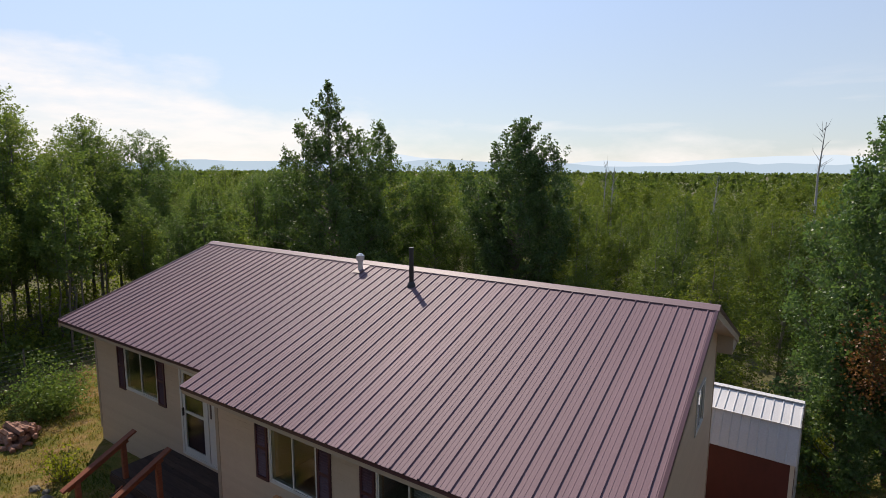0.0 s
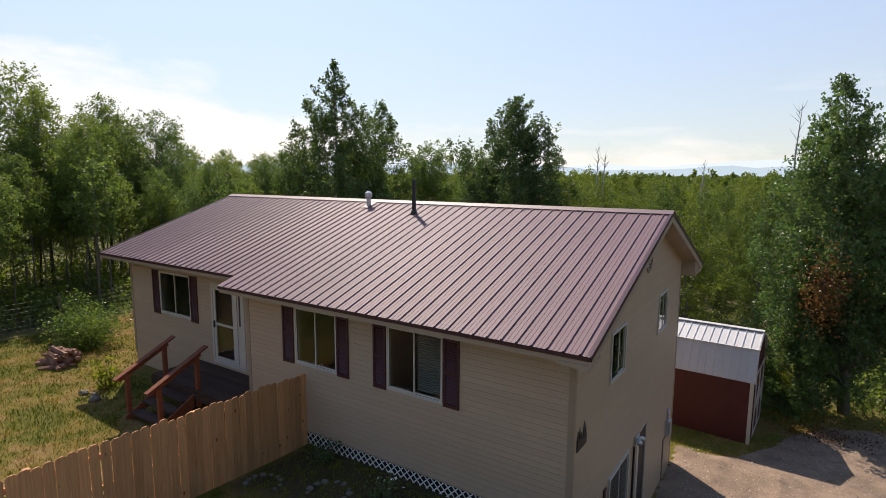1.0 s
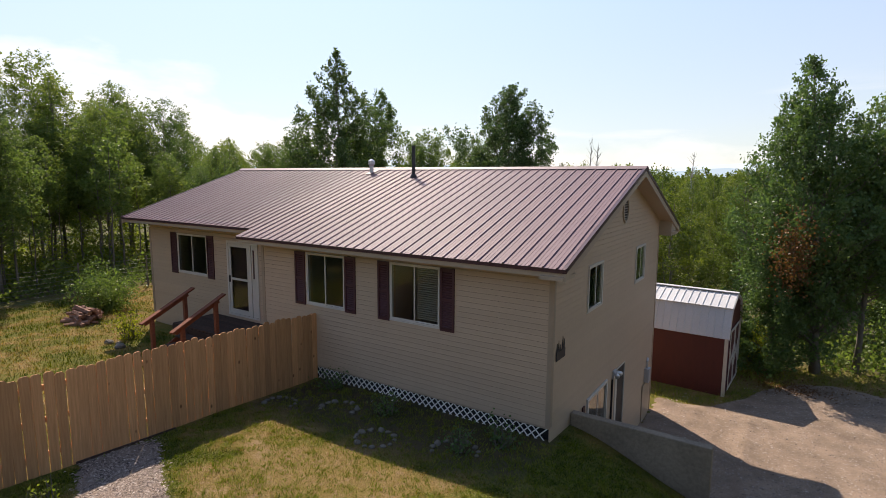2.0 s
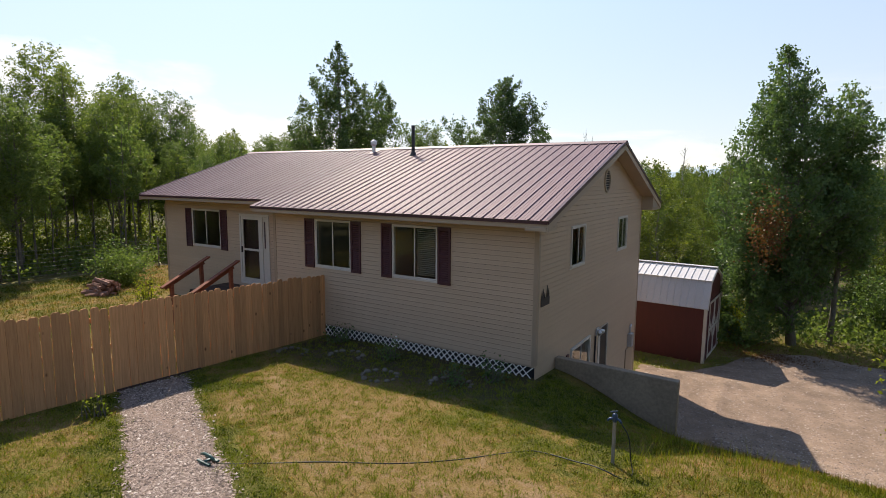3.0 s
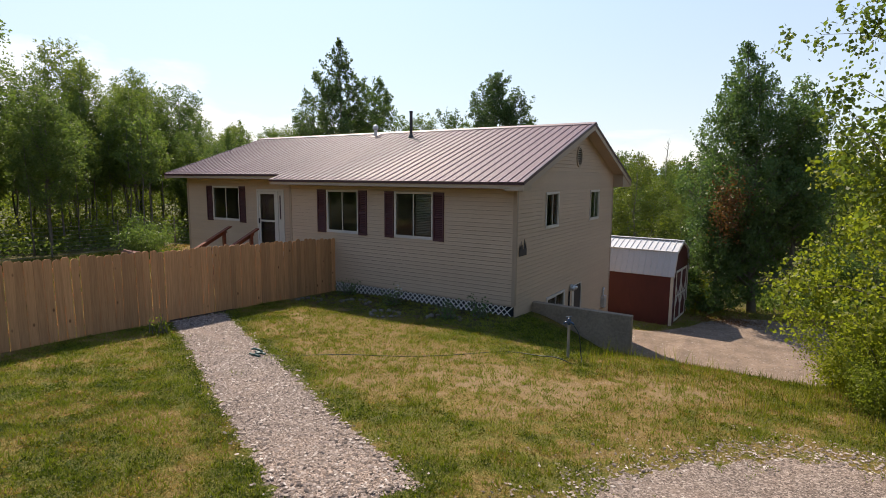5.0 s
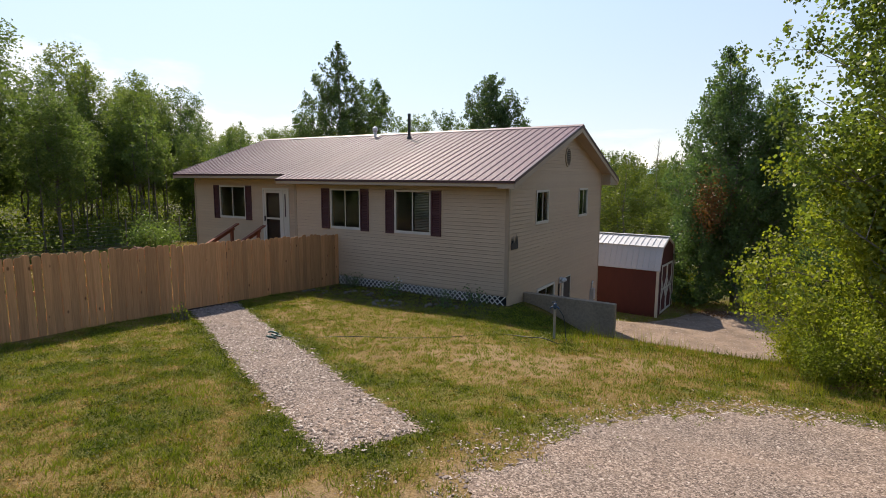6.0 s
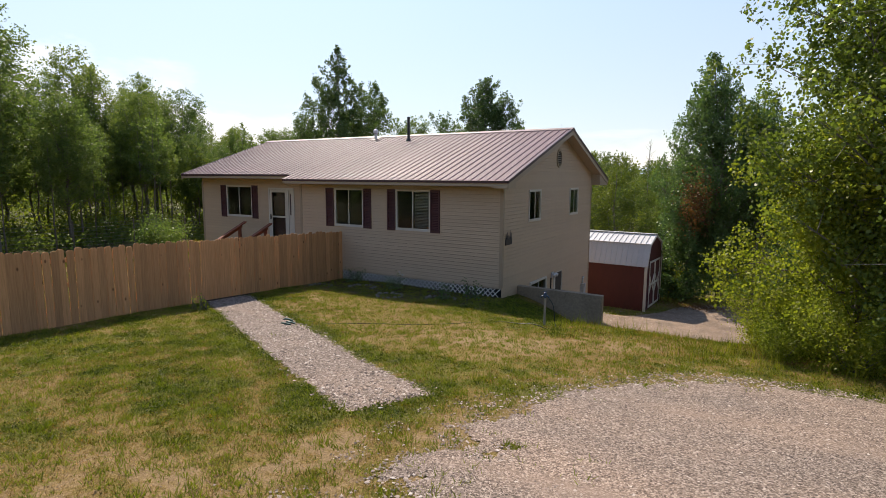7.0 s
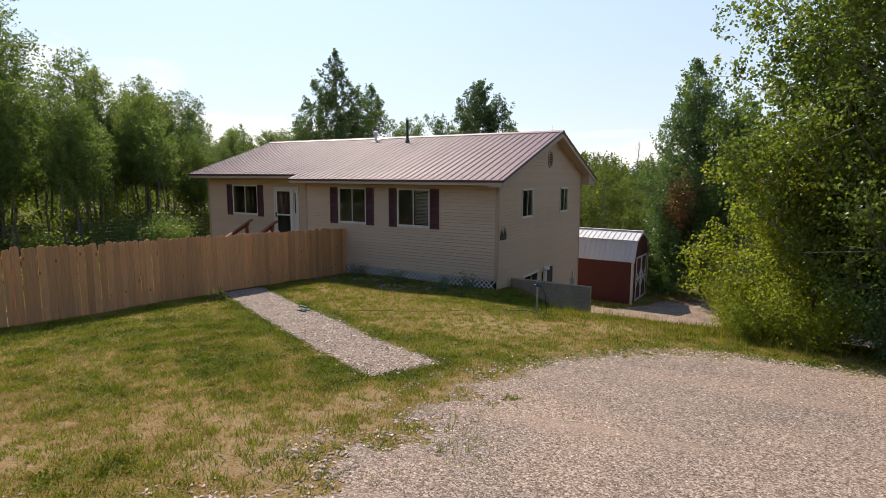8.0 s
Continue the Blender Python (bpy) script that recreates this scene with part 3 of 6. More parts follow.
RXL, RXR, RXS = -14.2, 0.41, -7.9              # rakes and the step in the eave
BASE, SOFFIT, LOW = 0.30, 3.04, -2.35
LAP = 0.1016


def roof_z(y):
    return RZ - (SF * (RY - y) if y < RY else SB * (y - RY))


house = thing("house", "cream lap-sided house with a burgundy metal roof and maroon shutters", "house", (-6.9, 4, LOW))


hinv = Matrix.Translation((6.9, -4, -LOW))


def hp(name, geo, mat, parent=None, label="", bevel=0.0, smooth=False):
    ob = part(name, geo, mat, parent or house, label, bevel, smooth)
    if parent is None:
        ob.matrix_parent_inverse = hinv
    return ob


def cuts(lo, hi, holes):
    """What is left of lo..hi without the holes."""
    out, a = [], lo
    for h0, h1 in sorted(holes):
        if h0 > a:
            out.append((a, min(h0, hi)))
        a = max(a, h1)
    if a < hi:
        out.append((a, hi))
    return [(p, q) for p, q in out if q - p > 1e-4]


def wall_core(axis, at, depth, u0, u1, z0, z1, holes, top=None):
    """A wall of real thickness with its openings. axis: the way it runs; at: its outer face; depth: towards the inside."""
    g = Geo()

    def block(a, b, c, d):
        if axis == "x":
            g.box(a, at, c, b, at + depth, d)
        else:
            g.box(at, a, c, at + depth, b, d)
    zs = sorted({z0, z1, *[h[2] for h in holes], *[h[3] for h in holes]})
    for c, d in zip(zs, zs[1:]):
        if c < z0 or d > z1:
            continue
        for a, b in cuts(u0, u1, [(h[0], h[1]) for h in holes if h[2] < d - 1e-4 and h[3] > c + 1e-4]):
            block(a, b, c, d)
    if top:
        poly = [(at, u, z) for u, z in top] if axis == "y" else [(u, at, z) for u, z in top]
        g.prism(poly, (depth, 0, 0) if axis == "y" else (0, depth, 0))
    return g


def siding(wall, axis, at, out, u0, u1, z0, z1, holes, limit=None):
    """Lap boards with a shadow groove under each lap, cut round the openings and along the rake; each piece is a part."""
    z = z0
    while z < z1 - 0.03:
        zt = min(z + LAP - 0.0055, z1)
        zs = sorted({z, zt, *[e for h in holes for e in (h[2], h[3]) if z + 1e-3 < e < zt - 1e-3]})
        pieces, whole = {}, False
        for c, d in zip(zs, zs[1:]):
            lo_c, hi_c = limit(c) if limit else (u0, u1)
            lo_d, hi_d = limit(d) if limit else (u0, u1)
            lo, hi = max(u0, min(lo_c, lo_d)), min(u1, max(hi_c, hi_d))
            gone = [(h[0], h[1]) for h in holes if h[2] < d - 1e-4 and h[3] > c + 1e-4]
            whole |= not gone
            for k, (a, b) in enumerate(cuts(lo, hi, gone)):
                a1, b1 = (max(a, lo_d) if a == lo else a), (min(b, hi_d) if b == hi else b)
                a0, b0 = (max(a, lo_c) if a == lo else a), (min(b, hi_c) if b == hi else b)
                if b0 - a0 < 0.01:
                    continue
                oc, od = out * (0.032 - 0.006 * (c - z) / LAP), out * (0.032 - 0.006 * (d - z) / LAP)
                q = [(a0, oc, c), (b0, oc, c), (b1, od, d), (a1, od, d), (a0, 0, c), (b0, 0, c), (b1, 0, d), (a1, 0, d)]
                pts = [(u, at + o, w) for u, o, w in q] if axis == "x" else [(at + o, u, w) for u, o, w in q]
                pieces.setdefault(k, Geo()).face_set(pts, [(0, 1, 2, 3), (0, 4, 5, 1), (0, 3, 7, 4), (1, 5, 6, 2), (3, 2, 6, 7)])
        if whole:
            joined = Geo()
            for g in pieces.values():
                joined.face_set(g.v, g.f)
            pieces = {0: joined} if joined.f else {}
        for g in pieces.values():
            part("siding_board", g, MAT["siding"], wall)
        z += LAP


# openings: along the wall, and in height
W2, W3 = (-6.0, -4.81, 1.73, 2.93), (-3.53, -2.30, 1.73, 2.93)
W1 = (-12.28, -10.80, 1.76, 2.94)
DOOR = (-9.86, -8.52, 0.78, 2.88)
G1, G2 = (1.71, 2.64, 2.01, 2.945), (5.37, 6.30, 2.01, 2.945)
B1, BD = (1.95, 3.32, -1.1, 0.13), (4.02, 4.86, -2.28, 0.12)

wall_fr = hp("front_wall", wall_core("x", 0.0, 0.15, XS, 0.0, BASE, SOFFIT + 0.2, [W2, W3]), MAT["siding"], label="cream lap siding in shade")
wall_fl = hp("front_wall", wall_core("x", YL, 0.15, XL, XS, BASE - 0.4, SOFFIT + 0.3, [W1, DOOR]), MAT["siding"])
hp("return_wall", wall_core("y", XS, 0.15, 0.15, YL + 0.15, BASE, SOFFIT + 0.25, []), MAT["siding"])
gt = [(-0.0, SOFFIT + 0.02), (0.0, roof_z(0) - 0.1), (RY, RZ - 0.1), (YB, roof_z(YB) - 0.1), (YB, SOFFIT + 0.02)]
wall_g = hp("gable_wall", wall_core("y", 0.0, -0.15, 0.15, YB, LOW, SOFFIT + 0.02, [G1, G2, B1, BD], gt), MAT["siding"])
hp("gable_wall", wall_core("y", XL, 0.15, YL + 0.15, YB, LOW, SOFFIT + 0.02, [], [(YL, SOFFIT + 0.02), (YL, roof_z(YL) - 0.1), (RY, RZ - 0.1), (YB, roof_z(YB) - 0.1), (YB, SOFFIT + 0.02)]), MAT["siding"])
hp("back_wall", wall_core("x", YB, -0.15, XL + 0.15, -0.15, LOW, SOFFIT + 0.2, []), MAT["siding"])
hp("foundation", Geo().box(XS + 0.05, 0.10, LOW, -0.15, 0.22, BASE).box(XL + 0.05, YL + 0.06, LOW, XS + 0.05, YL + 0.18, BASE - 0.4).box(XS, 0.1, LOW, XS + 0.12, YL + 0.1, BASE), MAT["concrete"], label="shaded concrete foundation")
hp("floor_slab", Geo().box(XL + 0.16, YL + 0.16, 0.5, -0.16, YB - 0.16, 0.62).box(XS + 0.16, 0.16, 0.5, -0.16, YL + 0.15, 0.62), MAT["dark"])
hp("inner_wall", Geo().box(XL + 0.16, 4.2, 0.62, -0.16, 4.3, 3.0).box(-7.6, 0.8, 0.62, -7.5, 4.2, 3.0).box(-4.2, 0.16, 0.62, -4.1, 4.2, 3.0), MAT["dark"])

siding(wall_fr, "x", 0.0, -1, XS, 0.0, BASE, SOFFIT, [W2, W3])
siding(wall_fl, "x", YL, -1, XL, XS, BASE - 0.4, SOFFIT + 0.16, [W1, DOOR])


def rake_limits(z):
    zz = z + 0.14
    lo = 0.0 if zz < roof_z(0) else RY - (RZ - zz) / SF
    hi = YB if zz < roof_z(YB) else RY + (RZ - zz) / SB
    return lo, hi


siding(wall_g, "y", 0.0, 1, 0.0, YB, LOW + 0.05, RZ - 0.22, [G1, G2, B1, BD], rake_limits)
for x, y in ((0.0, 0.0), (0.0, YB), (XL, YL), (XS, 0.0)):
    sx, sy = (1 if x == 0 else -1), (1 if y == YB else -1)
    zb = BASE if y < 1 and x < 0 else (BASE if y == 0.0 else LOW + 0.05)
    g = Geo()
    g.box(x + sx * 0.040, y + sy * 0.040, zb, x - sx * 0.055, y + sy * 0.0, SOFFIT - 0.002)
    g.box(x + sx * 0.040, y - sy * 0.0, zb, x + sx * 0.0, y - sy * 0.045, SOFFIT - 0.002)
    hp("corner_trim", g, MAT["cornertrim"], label="tan corner trim")
hp("starter_strip", Geo().box(XS, -0.024, BASE - 0.04, 0.0, 0.02, BASE - 0.003), MAT["trim"])


# roof
roof = hp("roof", Geo().prism([(RXL + 0.02, EYL + 0.03, roof_z(EYL + .03) - 0.05), (RXL + 0.02, RY, RZ - 0.05), (RXL + 0.02, EYB - 0.03, roof_z(EYB - .03) - 0.05), (RXL + 0.02, EYB - 0.03, roof_z(EYB - .03) - 0.10), (RXL + 0.02, RY, RZ - 0.10), (RXL + 0.02, EYL + 0.03, roof_z(EYL + .03) - 0.10)], (RXR - RXL - 0.04, 0, 0))
          .prism([(RXS + 0.02, EYF + 0.03, roof_z(EYF + .03) - 0.05), (RXS + 0.02, EYL + 0.03, roof_z(EYL + .03) - 0.05), (RXS + 0.02, EYL + 0.03, roof_z(EYL + .03) - 0.10), (RXS + 0.02, EYF + 0.03, roof_z(EYF + .03) - 0.10)], (RXR - RXS - 0.04, 0, 0)),
          MAT["trim"], label="burgundy ribbed metal roof, sun-bleached and glossy")
RIB = 0.2405


def panel(x0, x1, y_eave, slope, back=False):
    """A ribbed sheet from the eave up to the ridge, cut to the length of its run."""
    prof = [(x0, 0.0)]
    k = math.floor((x0 - 0.248) / RIB) - 1
    while 0.248 + k * RIB < x1 + RIB:
        c = 0.248 + k * RIB
        for m, w, h in ((0.0, 0.034, 0.023), (0.085, 0.016, 0.004), (0.155, 0.016, 0.004)):
            lo, hi = c + m - w / 2, c + m + w / 2
            if lo > x0 + 0.002 and hi < x1 - 0.002:
                prof += [(lo, 0.0), (lo + w * 0.26, h), (hi - w * 0.26, h), (hi, 0.0)]
        k += 1
    prof.append((x1, 0.0))
    g = Geo()
    ya, yb = y_eave, RY
    za, zb = roof_z(y_eave), RZ
    a = [(px, ya, za + h) for px, h in prof]
    b = [(px, yb, zb + h) for px, h in prof]
    n = len(prof)
    g.face_set(a + b, [(i, i + 1, n + i + 1, n + i) if not back else (i + 1, i, n + i, n + i + 1) for i in range(n - 1)])
    return g


cell = RIB * 4
x = RXR
first = RXR - 0.248 + RIB * 3.5
while x > RXL + 0.05:
    x0 = max(x - (first if x == RXR else cell), RXL)
    if x0 < RXS < x - 0.02:
        x0 = RXS
    e = EYF if x0 >= RXS - 0.01 else EYL
    part("roof_panel", panel(x0, x, e, SF), MAT["roof"], roof)
    part("roof_panel", panel(x0, x, EYB, SB, True), MAT["roof"], roof)
    if x0 == RXS:
        k = math.floor((RXS - 0.248) / RIB)
        part("roof_panel", panel(0.248 + (k - 0.5) * RIB, RXS, EYL, SF), MAT["roof"], roof)
        part("roof_panel", panel(0.248 + (k - 0.5) * RIB, RXS, EYB, SB, True), MAT["roof"], roof)
        x0 = 0.248 + (k - 0.5) * RIB
    x = x0
g = Geo()
g.prism([(RXL - 0.01, RY - 0.17, RZ - 0.17 * SF + 0.028), (RXL - 0.01, RY - 0.02, RZ + 0.035), (RXL - 0.01, RY + 0.02, RZ + 0.035), (RXL - 0.01, RY + 0.17, RZ - 0.17 * SB + 0.028), (RXL - 0.01, RY + 0.17, RZ - 0.17 * SB + 0.016), (RXL - 0.01, RY, RZ + 0.018), (RXL - 0.01, RY - 0.17, RZ - 0.17 * SF + 0.016)], (RXR - RXL + 0.02, 0, 0))
part("ridge_cap", g, MAT["ridgecap"], roof, "folded metal ridge cap")


def eave_edge(x0, x1, y, inner, s):
    """Drip edge, fascia and flat soffit along an eave. s: -1 at the front, 1 at the back."""
    z = roof_z(y)
    part("drip_edge", Geo().box(x0, y, z - 0.065, x1, y - s * 0.02, z - 0.008), MAT["drip"], roof, "dark maroon drip edge")
    sz = z - 0.135
    part("fascia", Geo().box(x0 + 0.015, y - s * 0.022, sz - 0.015, x1 - 0.015, y - s * 0.05, z - 0.02), MAT["trim"], roof, "beige metal fascia")
    part("soffit", Geo().box(x0 + 0.02, y - s * 0.052, sz, x1 - 0.02, inner - s * 0.002, sz + 0.018), MAT["trim"], roof)


eave_edge(RXS, RXR, EYF, 0.0, -1)
eave_edge(RXL, RXS, EYL, YL, -1)
eave_edge(RXL, RXR, EYB, YB, 1)
for xe, s in ((RXR, 1), (RXL, -1)):
    yf = EYF if s > 0 else EYL
    # rakes: maroon edge, beige fascia, sloped soffit boards
    for y0, sl, sg in ((yf, SF, 1), (EYB, SB, -1)):
        a, b = (xe, y0, roof_z(y0)), (xe, RY, RZ)
        part("rake_edge", Geo().face_set([(xe, y0, roof_z(y0) + 0.02), (xe, RY, RZ + 0.02), (xe, RY, RZ - 0.06), (xe, y0, roof_z(y0) - 0.06),
                                          (xe - s * 0.05, y0, roof_z(y0) + 0.024), (xe - s * 0.05, RY, RZ + 0.024), (xe - s * 0.012, RY, RZ - 0.06), (xe - s * 0.012, y0, roof_z(y0) - 0.06)],
                                         [(0, 1, 2, 3), (0, 4, 5, 1), (3, 2, 6, 7)]), MAT["drip"], roof, "dark maroon rake edge")
        part("rake_fascia", Geo().prism([(xe - s * 0.014, y0, roof_z(y0) - 0.04), (xe - s * 0.014, RY, RZ - 0.04), (xe - s * 0.014, RY, RZ - 0.20), (xe - s * 0.014, y0, roof_z(y0) - 0.20)], (-s * 0.025, 0, 0)), MAT["trim"], roof, "beige rake fascia")
        part("rake_soffit", Geo().prism([(xe - s * 0.04, y0 + sg * 0.06, roof_z(y0 + sg * 0.06) - 0.165), (xe - s * 0.04, RY, RZ - 0.165), (xe - s * 0.04, RY, RZ - 0.18), (xe - s * 0.04, y0 + sg * 0.06, roof_z(y0 + sg * 0.06) - 0.18)], (-s * 0.38, 0, 0)), MAT["trim"], roof)
for y0, y1 in ((EYF, 0.0), (YB, EYB)):
    yo = y0 if y0 < 0 else y1
    yi = y1 if y0 < 0 else y0
    part("eave_return", Geo().prism([(RXR - 0.045, yo, SOFFIT - 0.02), (RXR - 0.045, yi, SOFFIT - 0.02), (RXR - 0.045, yi, roof_z(yi) - 0.17), (RXR - 0.045, yo, roof_z(yo) - 0.13)], (-0.42, 0, 0)), MAT["trim"], roof, "boxed beige eave return")


def window_unit(name, axis, at, out, u0, u1, z0, z1, label, split=0.5, t=0.030, o1=0.044):
    """A sliding window: trim, two sashes with glass, a middle bar."""
    def bx(g, a, b, c, d, o0, o1):
        return g.box(a, at + out * o0, c, b, at + out * o1, d) if axis == "x" else g.box(at + out * o0, a, c, at + out * o1, b, d)
    g = Geo()
    o0 = -0.06
    bx(g, u0, u0 + t, z0, z1, o0, o1), bx(g, u1 - t, u1, z0, z1, o0, o1), bx(g, u0 + t, u1 - t, z1 - t, z1, o0, o1), bx(g, u0 + t, u1 - t, z0, z0 + t, o0, o1)
    w = hp(name, g, MAT["white"], label=label)
    um = u0 + (u1 - u0) * split
    for a, b, o in ((u0 + t, um + 0.016, o1 - 0.010), (um - 0.016, u1 - t, o1 - 0.024)):
        g = Geo()
        s = 0.024
        bx(g, a, a + s, z0 + t, z1 - t, o - 0.02, o), bx(g, b - s, b, z0 + t, z1 - t, o - 0.02, o), bx(g, a + s, b - s, z1 - t - s, z1 - t, o - 0.02, o), bx(g, a + s, b - s, z0 + t, z0 + t + s, o - 0.02, o)
        sash = part("sash", g, MAT["white"], w)
        g = Geo()
        bx(g, a + s, b - s, z0 + t + s, z1 - t - s, o - 0.013, o - 0.008)
        p = part("pane", g, MAT["glass"], w, "dark reflecting glass")
        p.visible_shadow = False
    g = Geo()
    bx(g, u0 - 0.01, u1 + 0.01, z0 - 0.022, z0 - 0.002, 0.0, 0.046)
    part("sill", g, MAT["white"], w)
    return w


window_unit("window", "x", YL, -1, *W1, "white sliding window with maroon shutters")
window_unit("window", "x", 0.0, -1, *W2, "white sliding window with maroon shutters")
w3 = window_unit("window", "x", 0.0, -1, *W3, "white sliding window with half-drawn blinds behind")
window_unit("window", "y", 0.0, 1, *G1, "small white two-sash gable window", t=0.040, o1=0.060)
window_unit("window", "y", 0.0, 1, *G2, "small white two-sash gable window", t=0.040, o1=0.060)
window_unit("window", "y", 0.0, 1, *B1, "white basement window partly below the concrete wall", t=0.055, o1=0.065)
for i in range(24):
    z = W3[2] + 0.10 + i * 0.044
    part("blind_slat", Geo().bar(((W3[0] + W3[1]) / 2 + 0.03, 0.05, z), (W3[1] - 0.04, 0.05, z), 0.03, 0.003, (0, -0.6, 0.8)), MAT["blind"], w3)


def shutter(x0, x1, z0, z1, y):
    g = Geo()
    f = 0.045
    g.box(x0, y - 0.058, z0, x0 + f, y - 0.014, z1).box(x1 - f, y - 0.058, z0, x1, y - 0.014, z1)
    zm = (z0 + z1) / 2
    for a, b in ((z0, z0 + 0.06), (zm - 0.03, zm + 0.03), (z1 - 0.06, z1)):
        g.box(x0 + f, y - 0.058, a, x1 - f, y - 0.014, b)
    g.box(x0 + f, y - 0.034, z0 + 0.06, x1 - f, y - 0.028, z1 - 0.06)
    s = hp("shutter", g, MAT["maroon"], label="maroon louvred shutter")
    louvres = Geo()
    n = 22
    for k in range(n):
        for a, b in ((z0 + 0.06, zm - 0.03), (zm + 0.03, z1 - 0.06)):
            if k % 2 == (a > zm):
                continue
            z = a + (b - a) * (k + 0.5) / n
            louvres.bar((x0 + f, y - 0.042, z), (x1 - f, y - 0.042, z), 0.03, 0.006, (0, -0.7, 0.7))
    part("louvres", louvres, MAT["maroon"], s)


SZ0, SZ1 = 1.69, 2.93
shutter(-6.37, -6.04, SZ0, SZ1, 0.0), shutter(-4.79, -4.48, SZ0, SZ1, 0.0)
shutter(-3.85, -3.55, SZ0, SZ1, 0.0), shutter(-2.28, -1.96, SZ0, SZ1, 0.0)
shutter(-12.62, -12.30, 1.70, 2.95, YL), shutter(-10.78, -10.46, 1.70, 2.95, YL)

# entrance: storm door and sidelight
d0, d1, dz0, dz1 = DOOR
g = Geo()
g.box(d0, YL - 0.045, dz0, d0 + 0.07, YL + 0.1, dz1).box(d1 - 0.05, YL - 0.045, dz0, d1, YL + 0.1, dz1).box(d0 + 0.07, YL - 0.045, dz1 - 0.07, d1 - 0.05, YL + 0.1, dz1).box(d0 + 0.07, YL - 0.05, dz0, d1 - 0.05, YL + 0.1, dz0 + 0.05)
g.box(d0 + 0.95, YL - 0.043, dz0 + 0.05, d0 + 1.05, YL + 0.1, dz1 - 0.07)
entry = hp("door", g, MAT["white"], label="white front door behind a closed glazed storm door")
a, b, c, d = d0 + 0.075, d0 + 0.945, dz0 + 0.055, dz1 - 0.075
g = Geo()
g.box(a, YL - 0.03, c, a + 0.085, YL, d).box(b - 0.085, YL - 0.03, c, b, YL, d).box(a + 0.085, YL - 0.03, d - 0.09, b - 0.085, YL, d).box(a + 0.085, YL - 0.03, c, b - 0.085, YL, c + 0.13).box(a + 0.085, YL - 0.03, (c + d) / 2 - 0.03, b - 0.085, YL, (c + d) / 2 + 0.03)
part("storm_door", g, MAT["white"], entry, "white storm door frame with two glass panels")
for z0, z1 in ((c + 0.13, (c + d) / 2 - 0.03), ((c + d) / 2 + 0.03, d - 0.09)):
    p = part("pane", Geo().box(a + 0.085, YL - 0.016, z0, b - 0.085, YL - 0.011, z1), MAT["glass"], entry)
    p.visible_shadow = False
part("inner_door", Geo().box(a, YL + 0.06, c, b, YL + 0.1, d), MAT["maroon"], entry, "dark maroon inner door")
part("sidelight", Geo().box(d0 + 1.055, YL - 0.025, dz0 + 0.05, d1 - 0.055, YL + 0.05, dz1 - 0.075), MAT["white"], entry, "white sidelight panel")
p = part("pane", Geo().box(d0 + 1.12, YL - 0.034, 1.9, d0 + 1.17, YL - 0.027, 2.68), MAT["drip"], entry, "narrow dark glass strip")
part("door_handle", Geo().box(a + 0.02, YL - 0.07, 1.72, a + 0.05, YL - 0.032, 1.90), MAT["iron"], entry, "black handle")

# basement door
g = Geo()
b0, b1, bz0, bz1 = BD
g.box(-0.1, b0, bz0, 0.042, b0 + 0.16, bz1).box(-0.1, b1 - 0.02, bz0, 0.036, b1, bz1).box(-0.1, b0 + 0.12, bz1 - 0.03, 0.036, b1 - 0.02, bz1)
bdoor = hp("door", g, MAT["white"], label="dark basement door in a white frame")
# leaf coloured near-black to give the darkness of the doorway
part("door_leaf", Geo().box(-0.02, b0 + 0.12, bz0, 0.01, b1 - 0.02, bz1 - 0.03), MAT["iron"], bdoor, "near-black leaf standing for the dark door opening")
lamp = hp("wall_lamp", Geo().box(0.034, 3.78, 0.0, 0.07, 3.98, 0.18), MAT["galv"], label="small white twin floodlight")
for dy in (-0.09, 0.09):
    part("lamp_head", Geo().tube([(0.07, 3.88, 0.1), (0.12, 3.88 + dy, 0.1), (0.17, 3.88 + 1.5 * dy, 0.07)], [0.03, 0.05, 0.06], 10), MAT["galv"], lamp, smooth=True)
hp("downpipe", Geo().tube([(0.055, 3.72, 0.0), (0.055, 3.72, -1.2), (0.055, 3.72, -2.3)], [0.022, 0.022, 0.022], 8), MAT["iron"], label="dark cable conduit")
hp("meter_box", Geo().box(0.033, 7.05, -1.15, 0.16, 7.30, -0.75).tube([(0.08, 7.16, -0.75), (0.08, 7.16, -0.55), (0.06, 7.3, -0.5)], [0.025, 0.03, 0.03], 8), MAT["galv"], label="grey meter box")
hp("electric_panel", Geo().box(0.033, 6.85, -2.3, 0.06, 7.6, -1.2), MAT["trim"], label="beige access panel")
hp("shutter", Geo().box(0.034, 1.66, 0.06, 0.06, 1.78, -0.9), MAT["maroon"], label="narrow maroon basement shutter")

# round louvred gable vent
g = Geo()
cy, cz, n = 4.2, 3.93, 28
ring = [(cy + 0.24 * math.cos(2 * math.pi * i / n), cz + 0.30 * math.sin(2 * math.pi * i / n)) for i in range(n)]
inner = [(cy + 0.19 * math.cos(2 * math.pi * i / n), cz + 0.25 * math.sin(2 * math.pi * i / n)) for i in range(n)]
g.face_set([(0.06, y, z) for y, z in ring] + [(0.06, y, z) for y, z in inner] + [(0.0, y, z) for y, z in ring] + [(0.02, y, z) for y, z in inner],
           [(i, (i + 1) % n, n + (i + 1) % n, n + i) for i in range(n)] + [(i, 2 * n + i, 2 * n + (i + 1) % n, (i + 1) % n) for i in range(n)] + [(n + i, n + (i + 1) % n, 3 * n + (i + 1) % n, 3 * n + i) for i in range(n)])
vent = hp("gable_vent", g, MAT["trim"], label="oval louvred gable vent")
